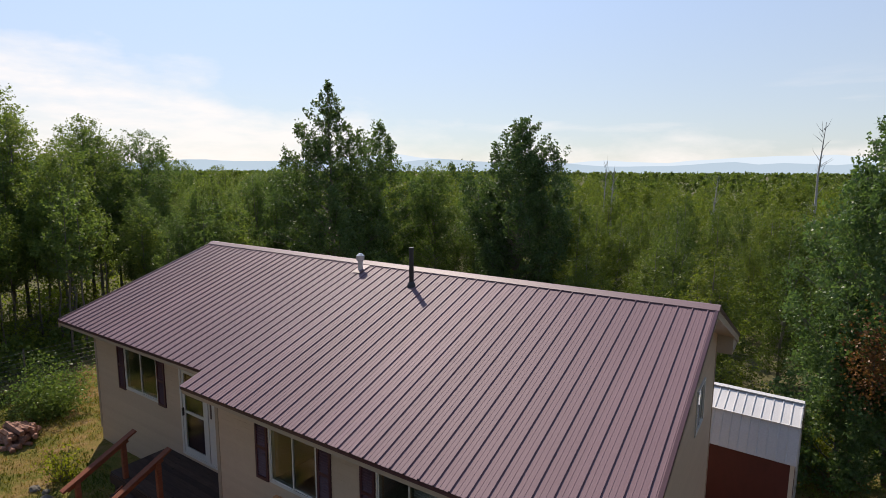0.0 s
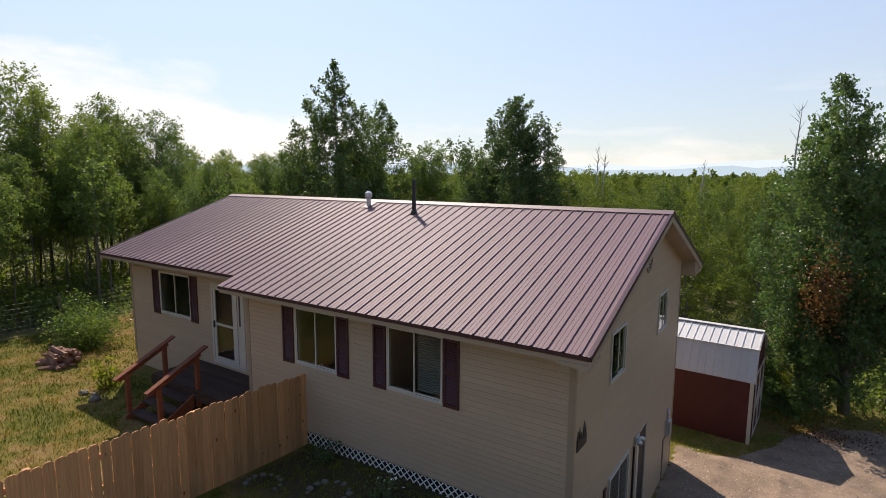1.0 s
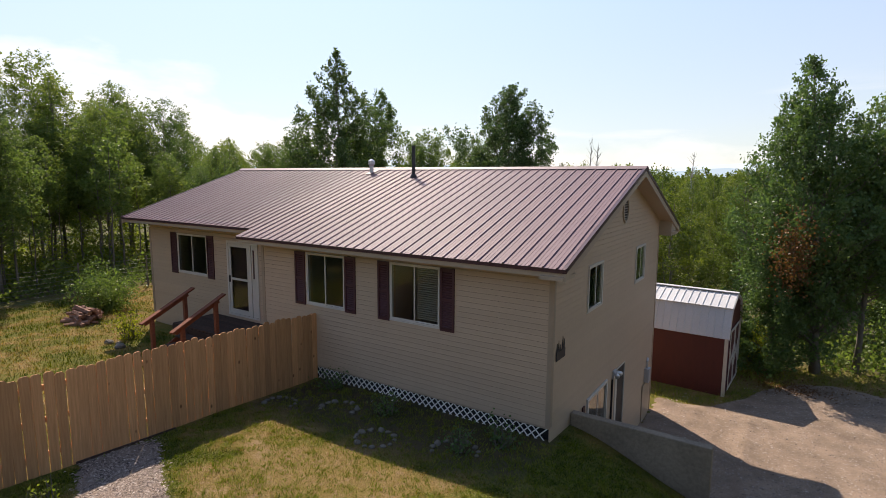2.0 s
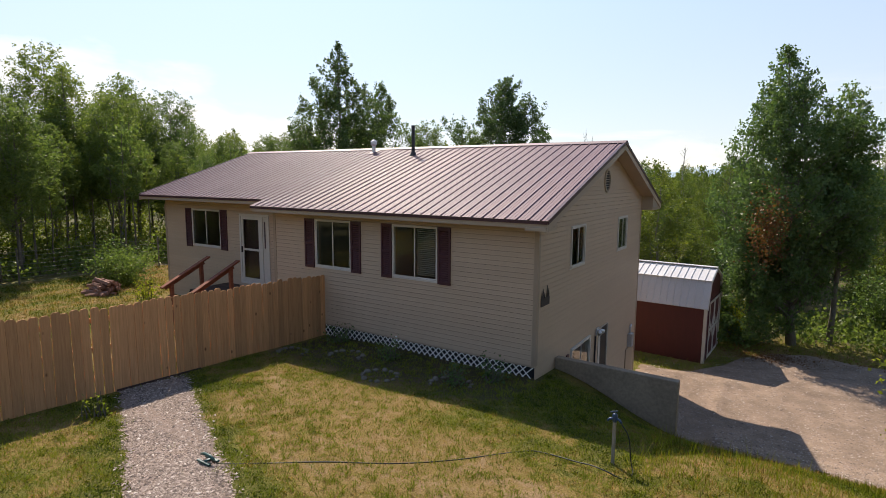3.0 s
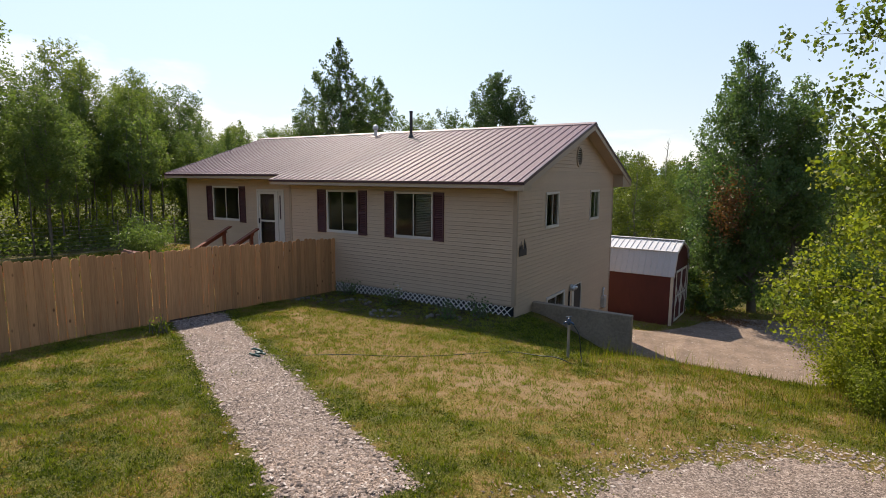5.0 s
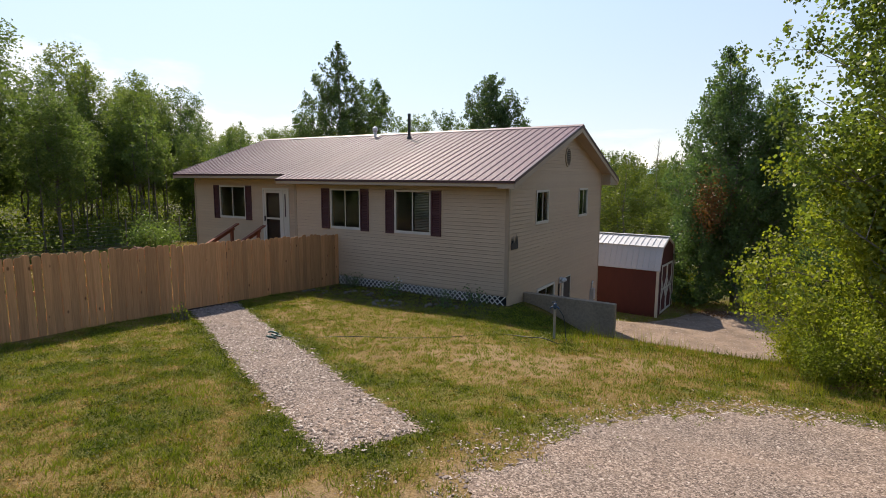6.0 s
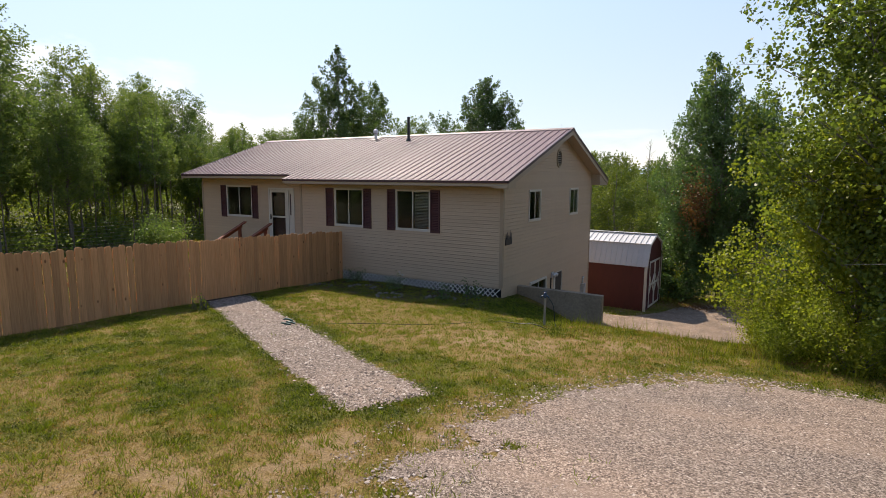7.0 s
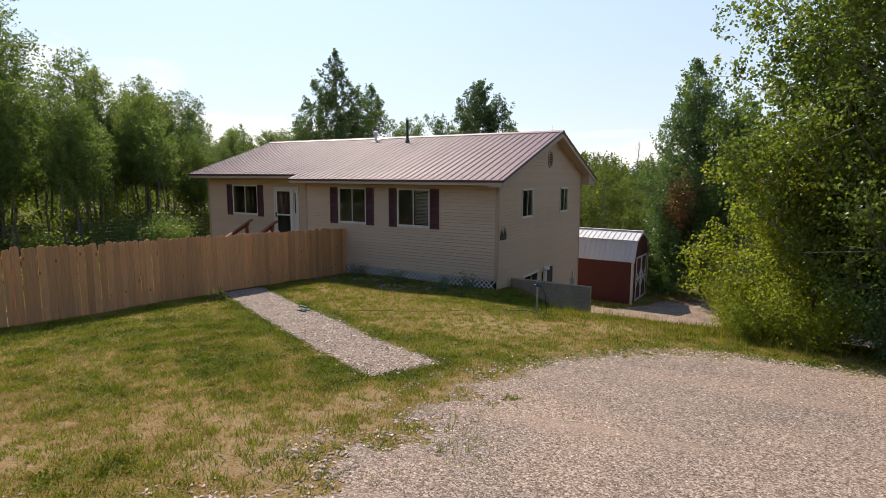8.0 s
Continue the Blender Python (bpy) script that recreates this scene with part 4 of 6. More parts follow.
# dark plate in place of the shade between the slats
part("vent_back", Geo().prism([(0.034, y, z) for y, z in inner], (0.003, 0, 0)), MAT["void"], vent)
for k in range(8):
    z = cz - 0.21 + k * 0.06
    w = 0.19 * math.sqrt(max(0.02, 1 - ((z - cz) / 0.25) ** 2))
    part("vent_slat", Geo().bar((0.046, cy - w, z), (0.046, cy + w, z), 0.022, 0.006, (0.7, 0, 0.7)), MAT["trim"], vent)

# cut metal plaque with tree shapes on the gable corner
g = Geo()
g.box(0.036, 0.13, 1.46, 0.05, 0.55, 1.62)
for y, h, w in ((0.17, 0.16, 0.06), (0.24, 0.20, 0.07), (0.31, 0.11, 0.05), (0.43, 0.24, 0.08), (0.51, 0.17, 0.07)):
    g.prism([(0.037, y - w / 2, 1.60), (0.037, y + w / 2, 1.60), (0.037, y + w / 5, 1.62 + h * 0.5), (0.037, y, 1.62 + h), (0.037, y - w / 5, 1.62 + h * 0.5)], (0.01, 0, 0))
hp("wall_plaque", g, MAT["iron"], label="black metal plaque cut as spruce trees")

# white lattice under the siding
lattice = hp("lattice", Geo().box(XS, -0.012, -0.06, 0.02, 0.0, -0.03), MAT["white"], label="white diagonal lattice skirting")
x = -5.72
slat = {}
for sgn in (1, -1):
    h = 0.33
    slat[sgn] = Geo().bar((-sgn * h / 2, 0, -h / 2), (sgn * h / 2, 0, h / 2), 0.006, 0.022, (0, 0, 1)).mesh("lattice_slat", MAT["lattice"])
while x < -0.12:
    for sgn, y in ((1, -0.014), (-1, -0.007)):
        o = part("lattice_slat", slat[sgn], MAT["white"], lattice)
        o.location = (x, y, 0.115)
    x += 0.15
# sheet painted dark for the shade under the house
hp("lattice_backing", Geo().box(XS, 0.075, -0.1, -0.02, 0.095, BASE), MAT["void"], label="near-black sheet standing for the shade behind the lattice")

# chimney pipes
pz = roof_z(3.68)
hp("stove_pipe", Geo().tube([(-5.67, 3.68, pz - 0.1), (-5.67, 3.68, pz + 0.86)], [0.052, 0.052], 14).tube([(-5.67, 3.68, pz + 0.80), (-5.67, 3.68, pz + 0.87)], [0.058, 0.058], 14).tube([(-5.67, 3.68, pz - 0.03), (-5.67, 3.68, pz + 0.05), (-5.67, 3.68, pz + 0.10)], [0.10, 0.085, 0.055], 14), MAT["pipe"], label="tall black stove pipe")
vz = roof_z(4.02)
vpipe = hp("roof_vent", Geo().tube([(-7.5, 4.02, vz - 0.08), (-7.5, 4.02, vz + 0.26)], [0.06, 0.06], 12).tube([(-7.5, 4.02, vz + 0.22), (-7.5, 4.02, vz + 0.26), (-7.5, 4.02, vz + 0.36), (-7.5, 4.02, vz + 0.42)], [0.06, 0.10, 0.10, 0.03], 12), MAT["galv"], label="galvanised flue cap with a flashing sheet")
part("flashing", Geo().prism([(-7.63, 3.84, roof_z(3.84) + 0.026), (-7.37, 3.84, roof_z(3.84) + 0.026), (-7.37, 4.22, roof_z(4.22) + 0.026), (-7.63, 4.22, roof_z(4.22) + 0.026)], (0, 0, 0.004)), MAT["ridgecap"], vpipe)

# ---- entrance deck ----
deck = thing("entrance_deck", "dark wooden porch deck with red-stained stair rails", "porch", (-9.0, -0.2, 0))
dinv = Matrix.Translation((9.0, 0.2, 0))


def dp(name, geo, mat, label="", parent=None, bevel=0.0):
    ob = part(name, geo, mat, parent or deck, label, bevel)
    if parent is None:
        ob.matrix_parent_inverse = dinv
    return ob


yd = YL - 0.03
while yd > -0.62:
    lo = XS - 0.02 if yd > -0.02 else XS + 0.6
    dp("deck_board", Geo().box(-10.55, yd - 0.135, 0.66, lo if yd > 0.12 else -7.6, yd, 0.70), MAT["deck"])
    yd -= 0.142
dp("rim_joist", Geo().box(-10.55, -0.70, 0.46, -7.6, -0.66, 0.655), MAT["deck"])
dp("rim_joist", Geo().box(-10.53, -0.655, 0.46, -10.49, YL - 0.03, 0.655), MAT["deck"])
for x in (-10.45, -9.2, -7.75):
    dp("deck_post", Geo().box(x - 0.045, -0.64, float(ground_z(x, -0.6)) - 0.05, x + 0.045, -0.55, 0.65), MAT["deck"])
for k in range(3):
    y, z = -0.72 - 0.28 * k, 0.52 - 0.17 * k
    dp("stair_tread", Geo().box(-9.95, y - 0.27, z - 0.04, -8.75, y, z), MAT["deck"])
for x in (-9.98, -8.72):
    dp("stringer", Geo().prism([(x - 0.02, -0.72, 0.60), (x - 0.02, -0.72, 0.30), (x - 0.02, -1.5, 0.0), (x - 0.02, -1.62, 0.0), (x - 0.02, -1.62, 0.10)], (0.04, 0, 0)), MAT["rail_wood"])
for x in (-10.03, -8.68):
    dp("handrail", Geo().bar((x, -0.36, 1.67), (x, -1.80, 0.98), 0.145, 0.045), MAT["rail_wood"], "red-brown sloping handrail", bevel=0.006)
    dp("rail_brace", Geo().bar((x, -0.52, 1.52), (x, -1.70, 0.96), 0.04, 0.09), MAT["rail_wood"])
    dp("rail_post", Geo().box(x - 0.045, -0.66, 0.3, x + 0.045, -0.57, 1.54), MAT["rail_wood"], bevel=0.004)
    dp("rail_post", Geo().box(x - 0.045, -1.56, float(ground_z(x, -1.5)) - 0.05, x + 0.045, -1.47, 1.08), MAT["rail_wood"], bevel=0.004)

# ---- board fence ----
FX = -5.75
fence = thing("board_fence", "dog-eared cedar board fence, five feet high", "fence", (FX, -8, 0))
finv = Matrix.Translation((-FX, 8, 0))


def picket_mesh(w, h):
    e = 0.03
    prof = [(-w / 2, -0.08), (w / 2, -0.08), (w / 2, h - e), (w / 2 - e, h), (-w / 2 + e, h), (-w / 2, h - e)]
    return Geo().prism([(0.0, y, z) for y, z in prof], (0.017, 0, 0)).mesh("picket", MAT["cedar"])


rng = np.random.default_rng(11)
kinds = [picket_mesh(0.138 + 0.004 * (k % 3 - 1), 1.50 + 0.012 * (k - 2)) for k in range(5)]
y = -0.03
while y > -19.5:
    yc = y - 0.07
    base = float(ground_z(FX, yc))
    top = 1.555 + 0.035 * min(-yc, 10) + 0.01 * max(0, -yc - 10)
    o = part("picket", kinds[int(rng.integers(0, 5))], MAT["cedar"], fence)
    o.matrix_parent_inverse = finv
    o.location = (FX + 0.02 + rng.normal(0, 0.002), yc, top - 1.50 + rng.normal(0, 0.006))
    o.rotation_euler = (rng.normal(0, 0.006), 0, rng.normal(0, 0.01))
    y -= 0.1415 + abs(rng.normal(0, 0.0055))
for y0, y1 in zip(np.arange(-0.05, -19, -2.4), np.arange(-2.45, -21, -2.4)):
    for h in (0.25, 0.78, 1.28):
        za, zb = (1.555 + 0.035 * min(-q, 10) + 0.01 * max(0, -q - 10) - 1.5 + h for q in (y0, y1))
        o = part("fence_rail", Geo().bar((FX - 0.02, y0, za), (FX - 0.02, y1, zb), 0.038, 0.085), MAT["cedar"], fence)
        o.matrix_parent_inverse = finv
    o = part("fence_post", Geo().box(FX - 0.13, y0 - 0.045, float(ground_z(FX, y0)) - 0.2, FX - 0.042, y0 + 0.045, 1.50 + 0.035 * min(-y0, 10)), MAT["cedar"], fence, bevel=0.004)
    o.matrix_parent_inverse = finv
o = part("kick_board", Geo().bar((FX + 0.06, -3.5, 0.13), (FX + 0.06, -5.1, 0.20), 0.03, 0.05), MAT["deck"], fence, "low board under the fence at the path")
o.matrix_parent_inverse = finv

# ---- concrete retaining wall ----
g = Geo()
g.prism([(0.04, 0.98, -2.6), (2.49, 0.98, -2.6), (2.49, 0.98, 0.19), (0.04, 0.98, 0.21)], (0, 0.17, 0))
solid("retaining_wall", g, MAT["concrete"], "grey poured concrete retaining wall, stained, beside the house corner", "wall", kind="structure", bevel=0.012)

# ---- garden shed ----
SX0, SX1, SY0, SY1, SZ = -3.1, 1.80, 10.36, 13.0, -2.34
shed = thing("garden_shed", "red garden shed with a white metal barn roof", "shed", ((SX0 + SX1) / 2 + 0.07, (SY0 + SY1) / 2 + 0.12, SZ))
shed.rotation_euler = (0, 0, radians(-3))
sinv = Matrix.Translation((-(SX0 + SX1) / 2, -(SY0 + SY1) / 2, -SZ))


def sp(name, geo, mat, label="", parent=None, bevel=0.0):
    ob = part(name, geo, mat, parent or shed, label, bevel)
    if parent is None:
        ob.matrix_parent_inverse = sinv
    return ob


SE, SK, SR = -0.36, 0.50, 0.86          # eave, knee and ridge heights
ym = (SY0 + SY1) / 2
KIN = 0.34                               # how far the knee lies inside the wall
sp("front_wall", Geo().box(SX0, SY0, SZ, SX1, SY0 + 0.06, SE), MAT["shedred"], "dark red panel wall in shade")
sp("back_wall", Geo().box(SX0, SY1 - 0.06, SZ, SX1, SY1, SE), MAT["shedred"])
prof = [(SY0 + 0.06, SZ), (SY1 - 0.06, SZ), (SY1 - 0.06, SE), (SY1 - KIN, SK - 0.05), (ym, SR - 0.05), (SY0 + KIN, SK - 0.05), (SY0 + 0.06, SE)]
sp("end_wall", Geo().prism([(SX1 - 0.06, y, z) for y, z in prof], (0.06, 0, 0)), MAT["shedred"], "dark red barn end")
sp("end_wall", Geo().prism([(SX0, y, z) for y, z in prof], (0.06, 0, 0)), MAT["shedred"])
runs = (((SY0 - 0.04, SE - 0.04), (SY0 + KIN, SK)), ((SY0 + KIN, SK), (ym, SR)), ((ym, SR), (SY1 - KIN, SK)), ((SY1 - KIN, SK), (SY1 + 0.04, SE - 0.04)))
for (ya, za), (yb, zb) in runs:
    x = SX1 + 0.05
    n = Vector((0, -(zb - za), yb - ya)).normalized()
    while x > SX0:
        x0 = max(x - 0.228, SX0 - 0.05)
        g = Geo()
        a0, b0 = Vector((0, ya, za)), Vector((0, yb, zb))
        pr = [(x0, 0), (x - 0.034, 0), (x - 0.027, 0.026), (x - 0.007, 0.026), (x, 0)]
        va = [Vector((px, 0, 0)) + a0 + n * h for px, h in pr]
        vb = [Vector((px, 0, 0)) + b0 + n * h for px, h in pr]
        g.face_set(va + vb, [(i, i + 1, 6 + i, 5 + i) for i in range(4)])
        sp("roof_panel", g, MAT["shedroof"])
        x = x0
sp("roof_core", Geo().prism([(SX0 - 0.03, y, z) for y, z in ((SY0 - 0.03, SE - 0.05), (SY0 + KIN, SK - 0.012), (ym, SR - 0.012), (SY1 - KIN, SK - 0.012), (SY1 + 0.03, SE - 0.05), (SY1 - 0.02, SE - 0.07), (SY1 - KIN - 0.02, SK - 0.06), (ym, SR - 0.06), (SY0 + KIN + 0.02, SK - 0.06), (SY0 + 0.02, SE - 0.07))], (SX1 - SX0 + 0.06, 0, 0)), MAT["shedroof"])
for (ya, za), (yb, zb) in runs:
    sp("rake_trim", Geo().bar((SX1 + 0.055, ya, za - 0.03), (SX1 + 0.055, yb, zb - 0.03), 0.02, 0.075), MAT["white"])
sp("ridge_cap", Geo().bar((SX0 - 0.05, ym, SR + 0.022), (SX1 + 0.06, ym, SR + 0.022), 0.22, 0.02), MAT["shedroof"])
sp("knee_trim", Geo().bar((SX0 - 0.05, SY0 + KIN - 0.01, SK + 0.02), (SX1 + 0.055, SY0 + KIN - 0.01, SK + 0.02), 0.05, 0.03), MAT["shedroof"])
sp("corner_board", Geo().box(SX1 - 0.075, SY0 - 0.02, SZ, SX1 + 0.02, SY0 - 0.001, SE - 0.05).box(SX1 + 0.001, SY0 - 0.001, SZ, SX1 + 0.022, SY0 + 0.09, SE), MAT["white"], "white corner board")
sp("corner_board", Geo().box(SX1 + 0.001, SY1 - 0.09, SZ, SX1 + 0.022, SY1, SE), MAT["white"])
xd = SX1 + 0.024
for y0, y1 in ((SY0 + 0.42, ym - 0.005), (ym + 0.005, SY1 - 0.42)):
    leaf = sp("shed_door", Geo().box(SX1 + 0.002, y0, SZ + 0.1, xd, y1, -0.22), MAT["shedred"], "red barn door with white cross boards")
    z0, z1, zm = SZ + 0.1, -0.22, SZ + 1.1
    for a, b in (((y0 + 0.045, z0), (y0 + 0.045, z1)), ((y1 - 0.045, z0), (y1 - 0.045, z1)), ((y0 + 0.09, z0 + 0.045), (y1 - 0.09, z0 + 0.045)), ((y0 + 0.09, zm), (y1 - 0.09, zm)), ((y0 + 0.09, z1 - 0.045), (y1 - 0.09, z1 - 0.045)),
                 ((y0 + 0.09, zm - 0.36), (y0 + 0.34, zm - 0.06)), ((y1 - 0.09, zm - 0.36), (y1 - 0.34, zm - 0.06)), ((y0 + 0.09, zm + 0.36), (y0 + 0.34, zm + 0.06)), ((y1 - 0.09, zm + 0.36), (y1 - 0.34, zm + 0.06))):
        part("door_board", Geo().bar((xd + 0.008, *a), (xd + 0.008, *b), 0.02, 0.085, (0, 0.3, 1) if a[0] != b[0] else (0, 1, 0)), MAT["white"], leaf)
sp("skid", Geo().box(SX0, SY0 + 0.1, SZ - 0.1, SX1, SY0 + 0.2, SZ + 0.01), MAT["deck"])

# ---- garden things ----
hz = float(ground_z(2.33, -2.8))
tap = thing("yard_hydrant", "grey steel yard hydrant with a dark blue tap head", "water tap", (2.33, -2.8, hz))
part("standpipe", Geo().box(-0.02, -0.02, -0.1, 0.02, 0.02, 0.60), MAT["steel"], tap, bevel=0.004)
part("tap_head", Geo().tube([(0, 0, 0.58), (0, 0, 0.61), (0, 0, 0.68), (0, 0, 0.70)], [0.026, 0.034, 0.034, 0.018], 12).tube([(0, 0, 0.63), (0.07, -0.03, 0.63), (0.10, -0.04, 0.60)], [0.02, 0.018, 0.016], 10).tube([(0, 0, 0.63), (-0.06, -0.02, 0.62), (-0.085, -0.03, 0.59)], [0.018, 0.016, 0.014], 10), MAT["blue"], tap, "dull blue tap head", smooth=True)
part("tap_handle", Geo().bar((-0.06, 0, 0.705), (0.03, 0.02, 0.725), 0.016, 0.014), MAT["blue"], tap)
pts = [(2.43, -2.84, hz + 0.59), (2.53, -2.86, hz + 0.45), (2.57, -2.86, hz + 0.15), (2.62, -2.95, hz + 0.03), (2.58, -3.15, hz + 0.03), (2.35, -3.2, hz + 0.10), (2.15, -3.15, hz + 0.09), (1.95, -3.1, hz + 0.05), (1.5, -3.05, 0), (1.2, -3.15, 0), (0.6, -3.9, 0), (0.0, -4.5, 0), (-0.7, -5.0, 0), (-1.3, -5.45, 0), (-1.82, -5.78, 0)]
pts = [(x, y, z if z else float(ground_z(x, y)) + 0.003 + 0.012 * math.sin(5 * x)) for x, y, z in pts]
fine = []
for i in range(len(pts) - 1):
    p0, p1, p2, p3 = (Vector(pts[max(0, min(len(pts) - 1, j))]) for j in (i - 1, i, i + 1, i + 2))
    for k in range(5):
        t = k / 5
        fine.append(0.5 * (2 * p1 + (p2 - p0) * t + (2 * p0 - 5 * p1 + 4 * p2 - p3) * t * t + (3 * p1 - p0 - 3 * p2 + p3) * t ** 3))
fine.append(Vector(pts[-1]))
solid("garden_hose", Geo().tube(fine, [0.0085] * len(fine), 6), MAT["hose"], "dark green garden hose lying across the lawn", "hose", smooth=True)
sz = float(ground_z(-1.93, -5.82)) + 0.02
spr = thing("lawn_sprinkler", "teal plastic lawn sprinkler on the gravel path", "sprinkler", (-1.93, -5.82, sz))
spr.scale = (0.78, 0.78, 0.78)
part("base", Geo().bar((-0.16, -0.07, 0.02), (0.16, -0.07, 0.02), 0.05, 0.035).bar((-0.16, 0.08, 0.02), (0.16, 0.08, 0.02), 0.05, 0.035).bar((0.0, -0.1, 0.03), (0.0, 0.1, 0.03), 0.05, 0.03), MAT["teal"], spr, bevel=0.006)
part("spray_bar", Geo().tube([(-0.17, 0, 0.09), (-0.08, 0, 0.12), (0.08, 0, 0.12), (0.17, 0, 0.09)], [0.02, 0.025, 0.025, 0.02], 8), MAT["teal"], spr, smooth=True)


def rough_stone(r, seed, flat=0.6):
    bm = bmesh.new()
    bmesh.ops.create_icosphere(bm, subdivisions=2, radius=1.0)
    rr = np.random.default_rng(seed)
    o = Vector(rr.uniform(-9, 9, 3))
    for v in bm.verts:
        v.co = v.co * (1 + 0.35 * noise.noise(v.co * 1.1 + o)) 
        v.co = Vector((v.co.x * r, v.co.y * r * 0.85, v.co.z * r * flat))
    me = bpy.data.meshes.new("stone")
    bm.to_mesh(me)
    bm.free()
    me.materials.append(MAT["ringstone"])
    return me


stone_kinds = [rough_stone(0.042 + 0.012 * k, 20 + k) for k in range(4)]
rng = np.random.default_rng(3)
for cx, cy, r, lab in ((-2.5, -1.75, 0.36, "ring of pale field stones round a bare planting bed"), (-1.1, -1.35, 0.40, "ring of field stones round a small plant"), (-3.95, -1.15, 0.38, "ring of mossy field stones in shade"), (-5.15, -1.6, 0.33, "half ring of field stones beside the fence")):
    ring = thing("stone_ring", lab, "flower bed", (cx, cy, float(ground_z(cx, cy))), group="stone rings before the house")
    n = 13
    for k in range(n if cx in (-2.5,) else 9):
        a = 2 * math.pi * (k + rng.uniform(-0.2, 0.2)) / n
        o = part("stone", stone_kinds[int(rng.integers(0, 4))], None, ring)
        px, py = r * math.cos(a), r * math.sin(a) * 0.9
        o.location = (px, py, float(ground_z(cx + px, cy + py)) - float(ground_z(cx, cy)) + 0.012)
        o.rotation_euler = (0, 0, rng.uniform(0, 6))


# ---- plants ----
def leaf_quads(centres, size, rng, droop=0.35, spread=0.45, tri=False):
    """Kite-shaped leaves at the centres (three-cornered ones where they are far), turned at random, tips a little down."""
    n = len(centres)
    a = rng.normal(0, 1, (n, 3))
    a[:, 2] -= droop
    a /= np.linalg.norm(a, axis=1)[:, None]
    b = np.cross(a, rng.normal(0, 1, (n, 3)))
    b /= np.linalg.norm(b, axis=1)[:, None] + 1e-9
    s = (size * rng.uniform(0.65, 1.3, n))[:, None]
    c = np.asarray(centres)
    if tri:
        v = np.stack([c - a * s * 0.5 + b * s * 0.5, c + a * s * 0.62, c - a * s * 0.45 - b * s * 0.55], 1).reshape(-1, 3)
        return v, np.arange(3 * n).reshape(n, 3)
    nrm = np.cross(a, b)
    v = np.stack([c - a * s * 0.5, c + b * s * spread + nrm * s * 0.08, c + a * s * 0.55, c - b * s * spread + nrm * s * 0.08], 1).reshape(-1, 3)
    return v, np.arange(4 * n).reshape(n, 4)


def limb_points(p, d, length, rng, n=5, lift=0.10, wob=0.12):
    """A bent limb from p along d."""
    pts, d = [np.array(p, float)], np.array(d, float)
    for k in range(n):
        d = d + rng.normal(0, wob, 3)
        d[2] += lift
        d /= np.linalg.norm(d)
        pts.append(pts[-1] + d * length / n)
    return pts


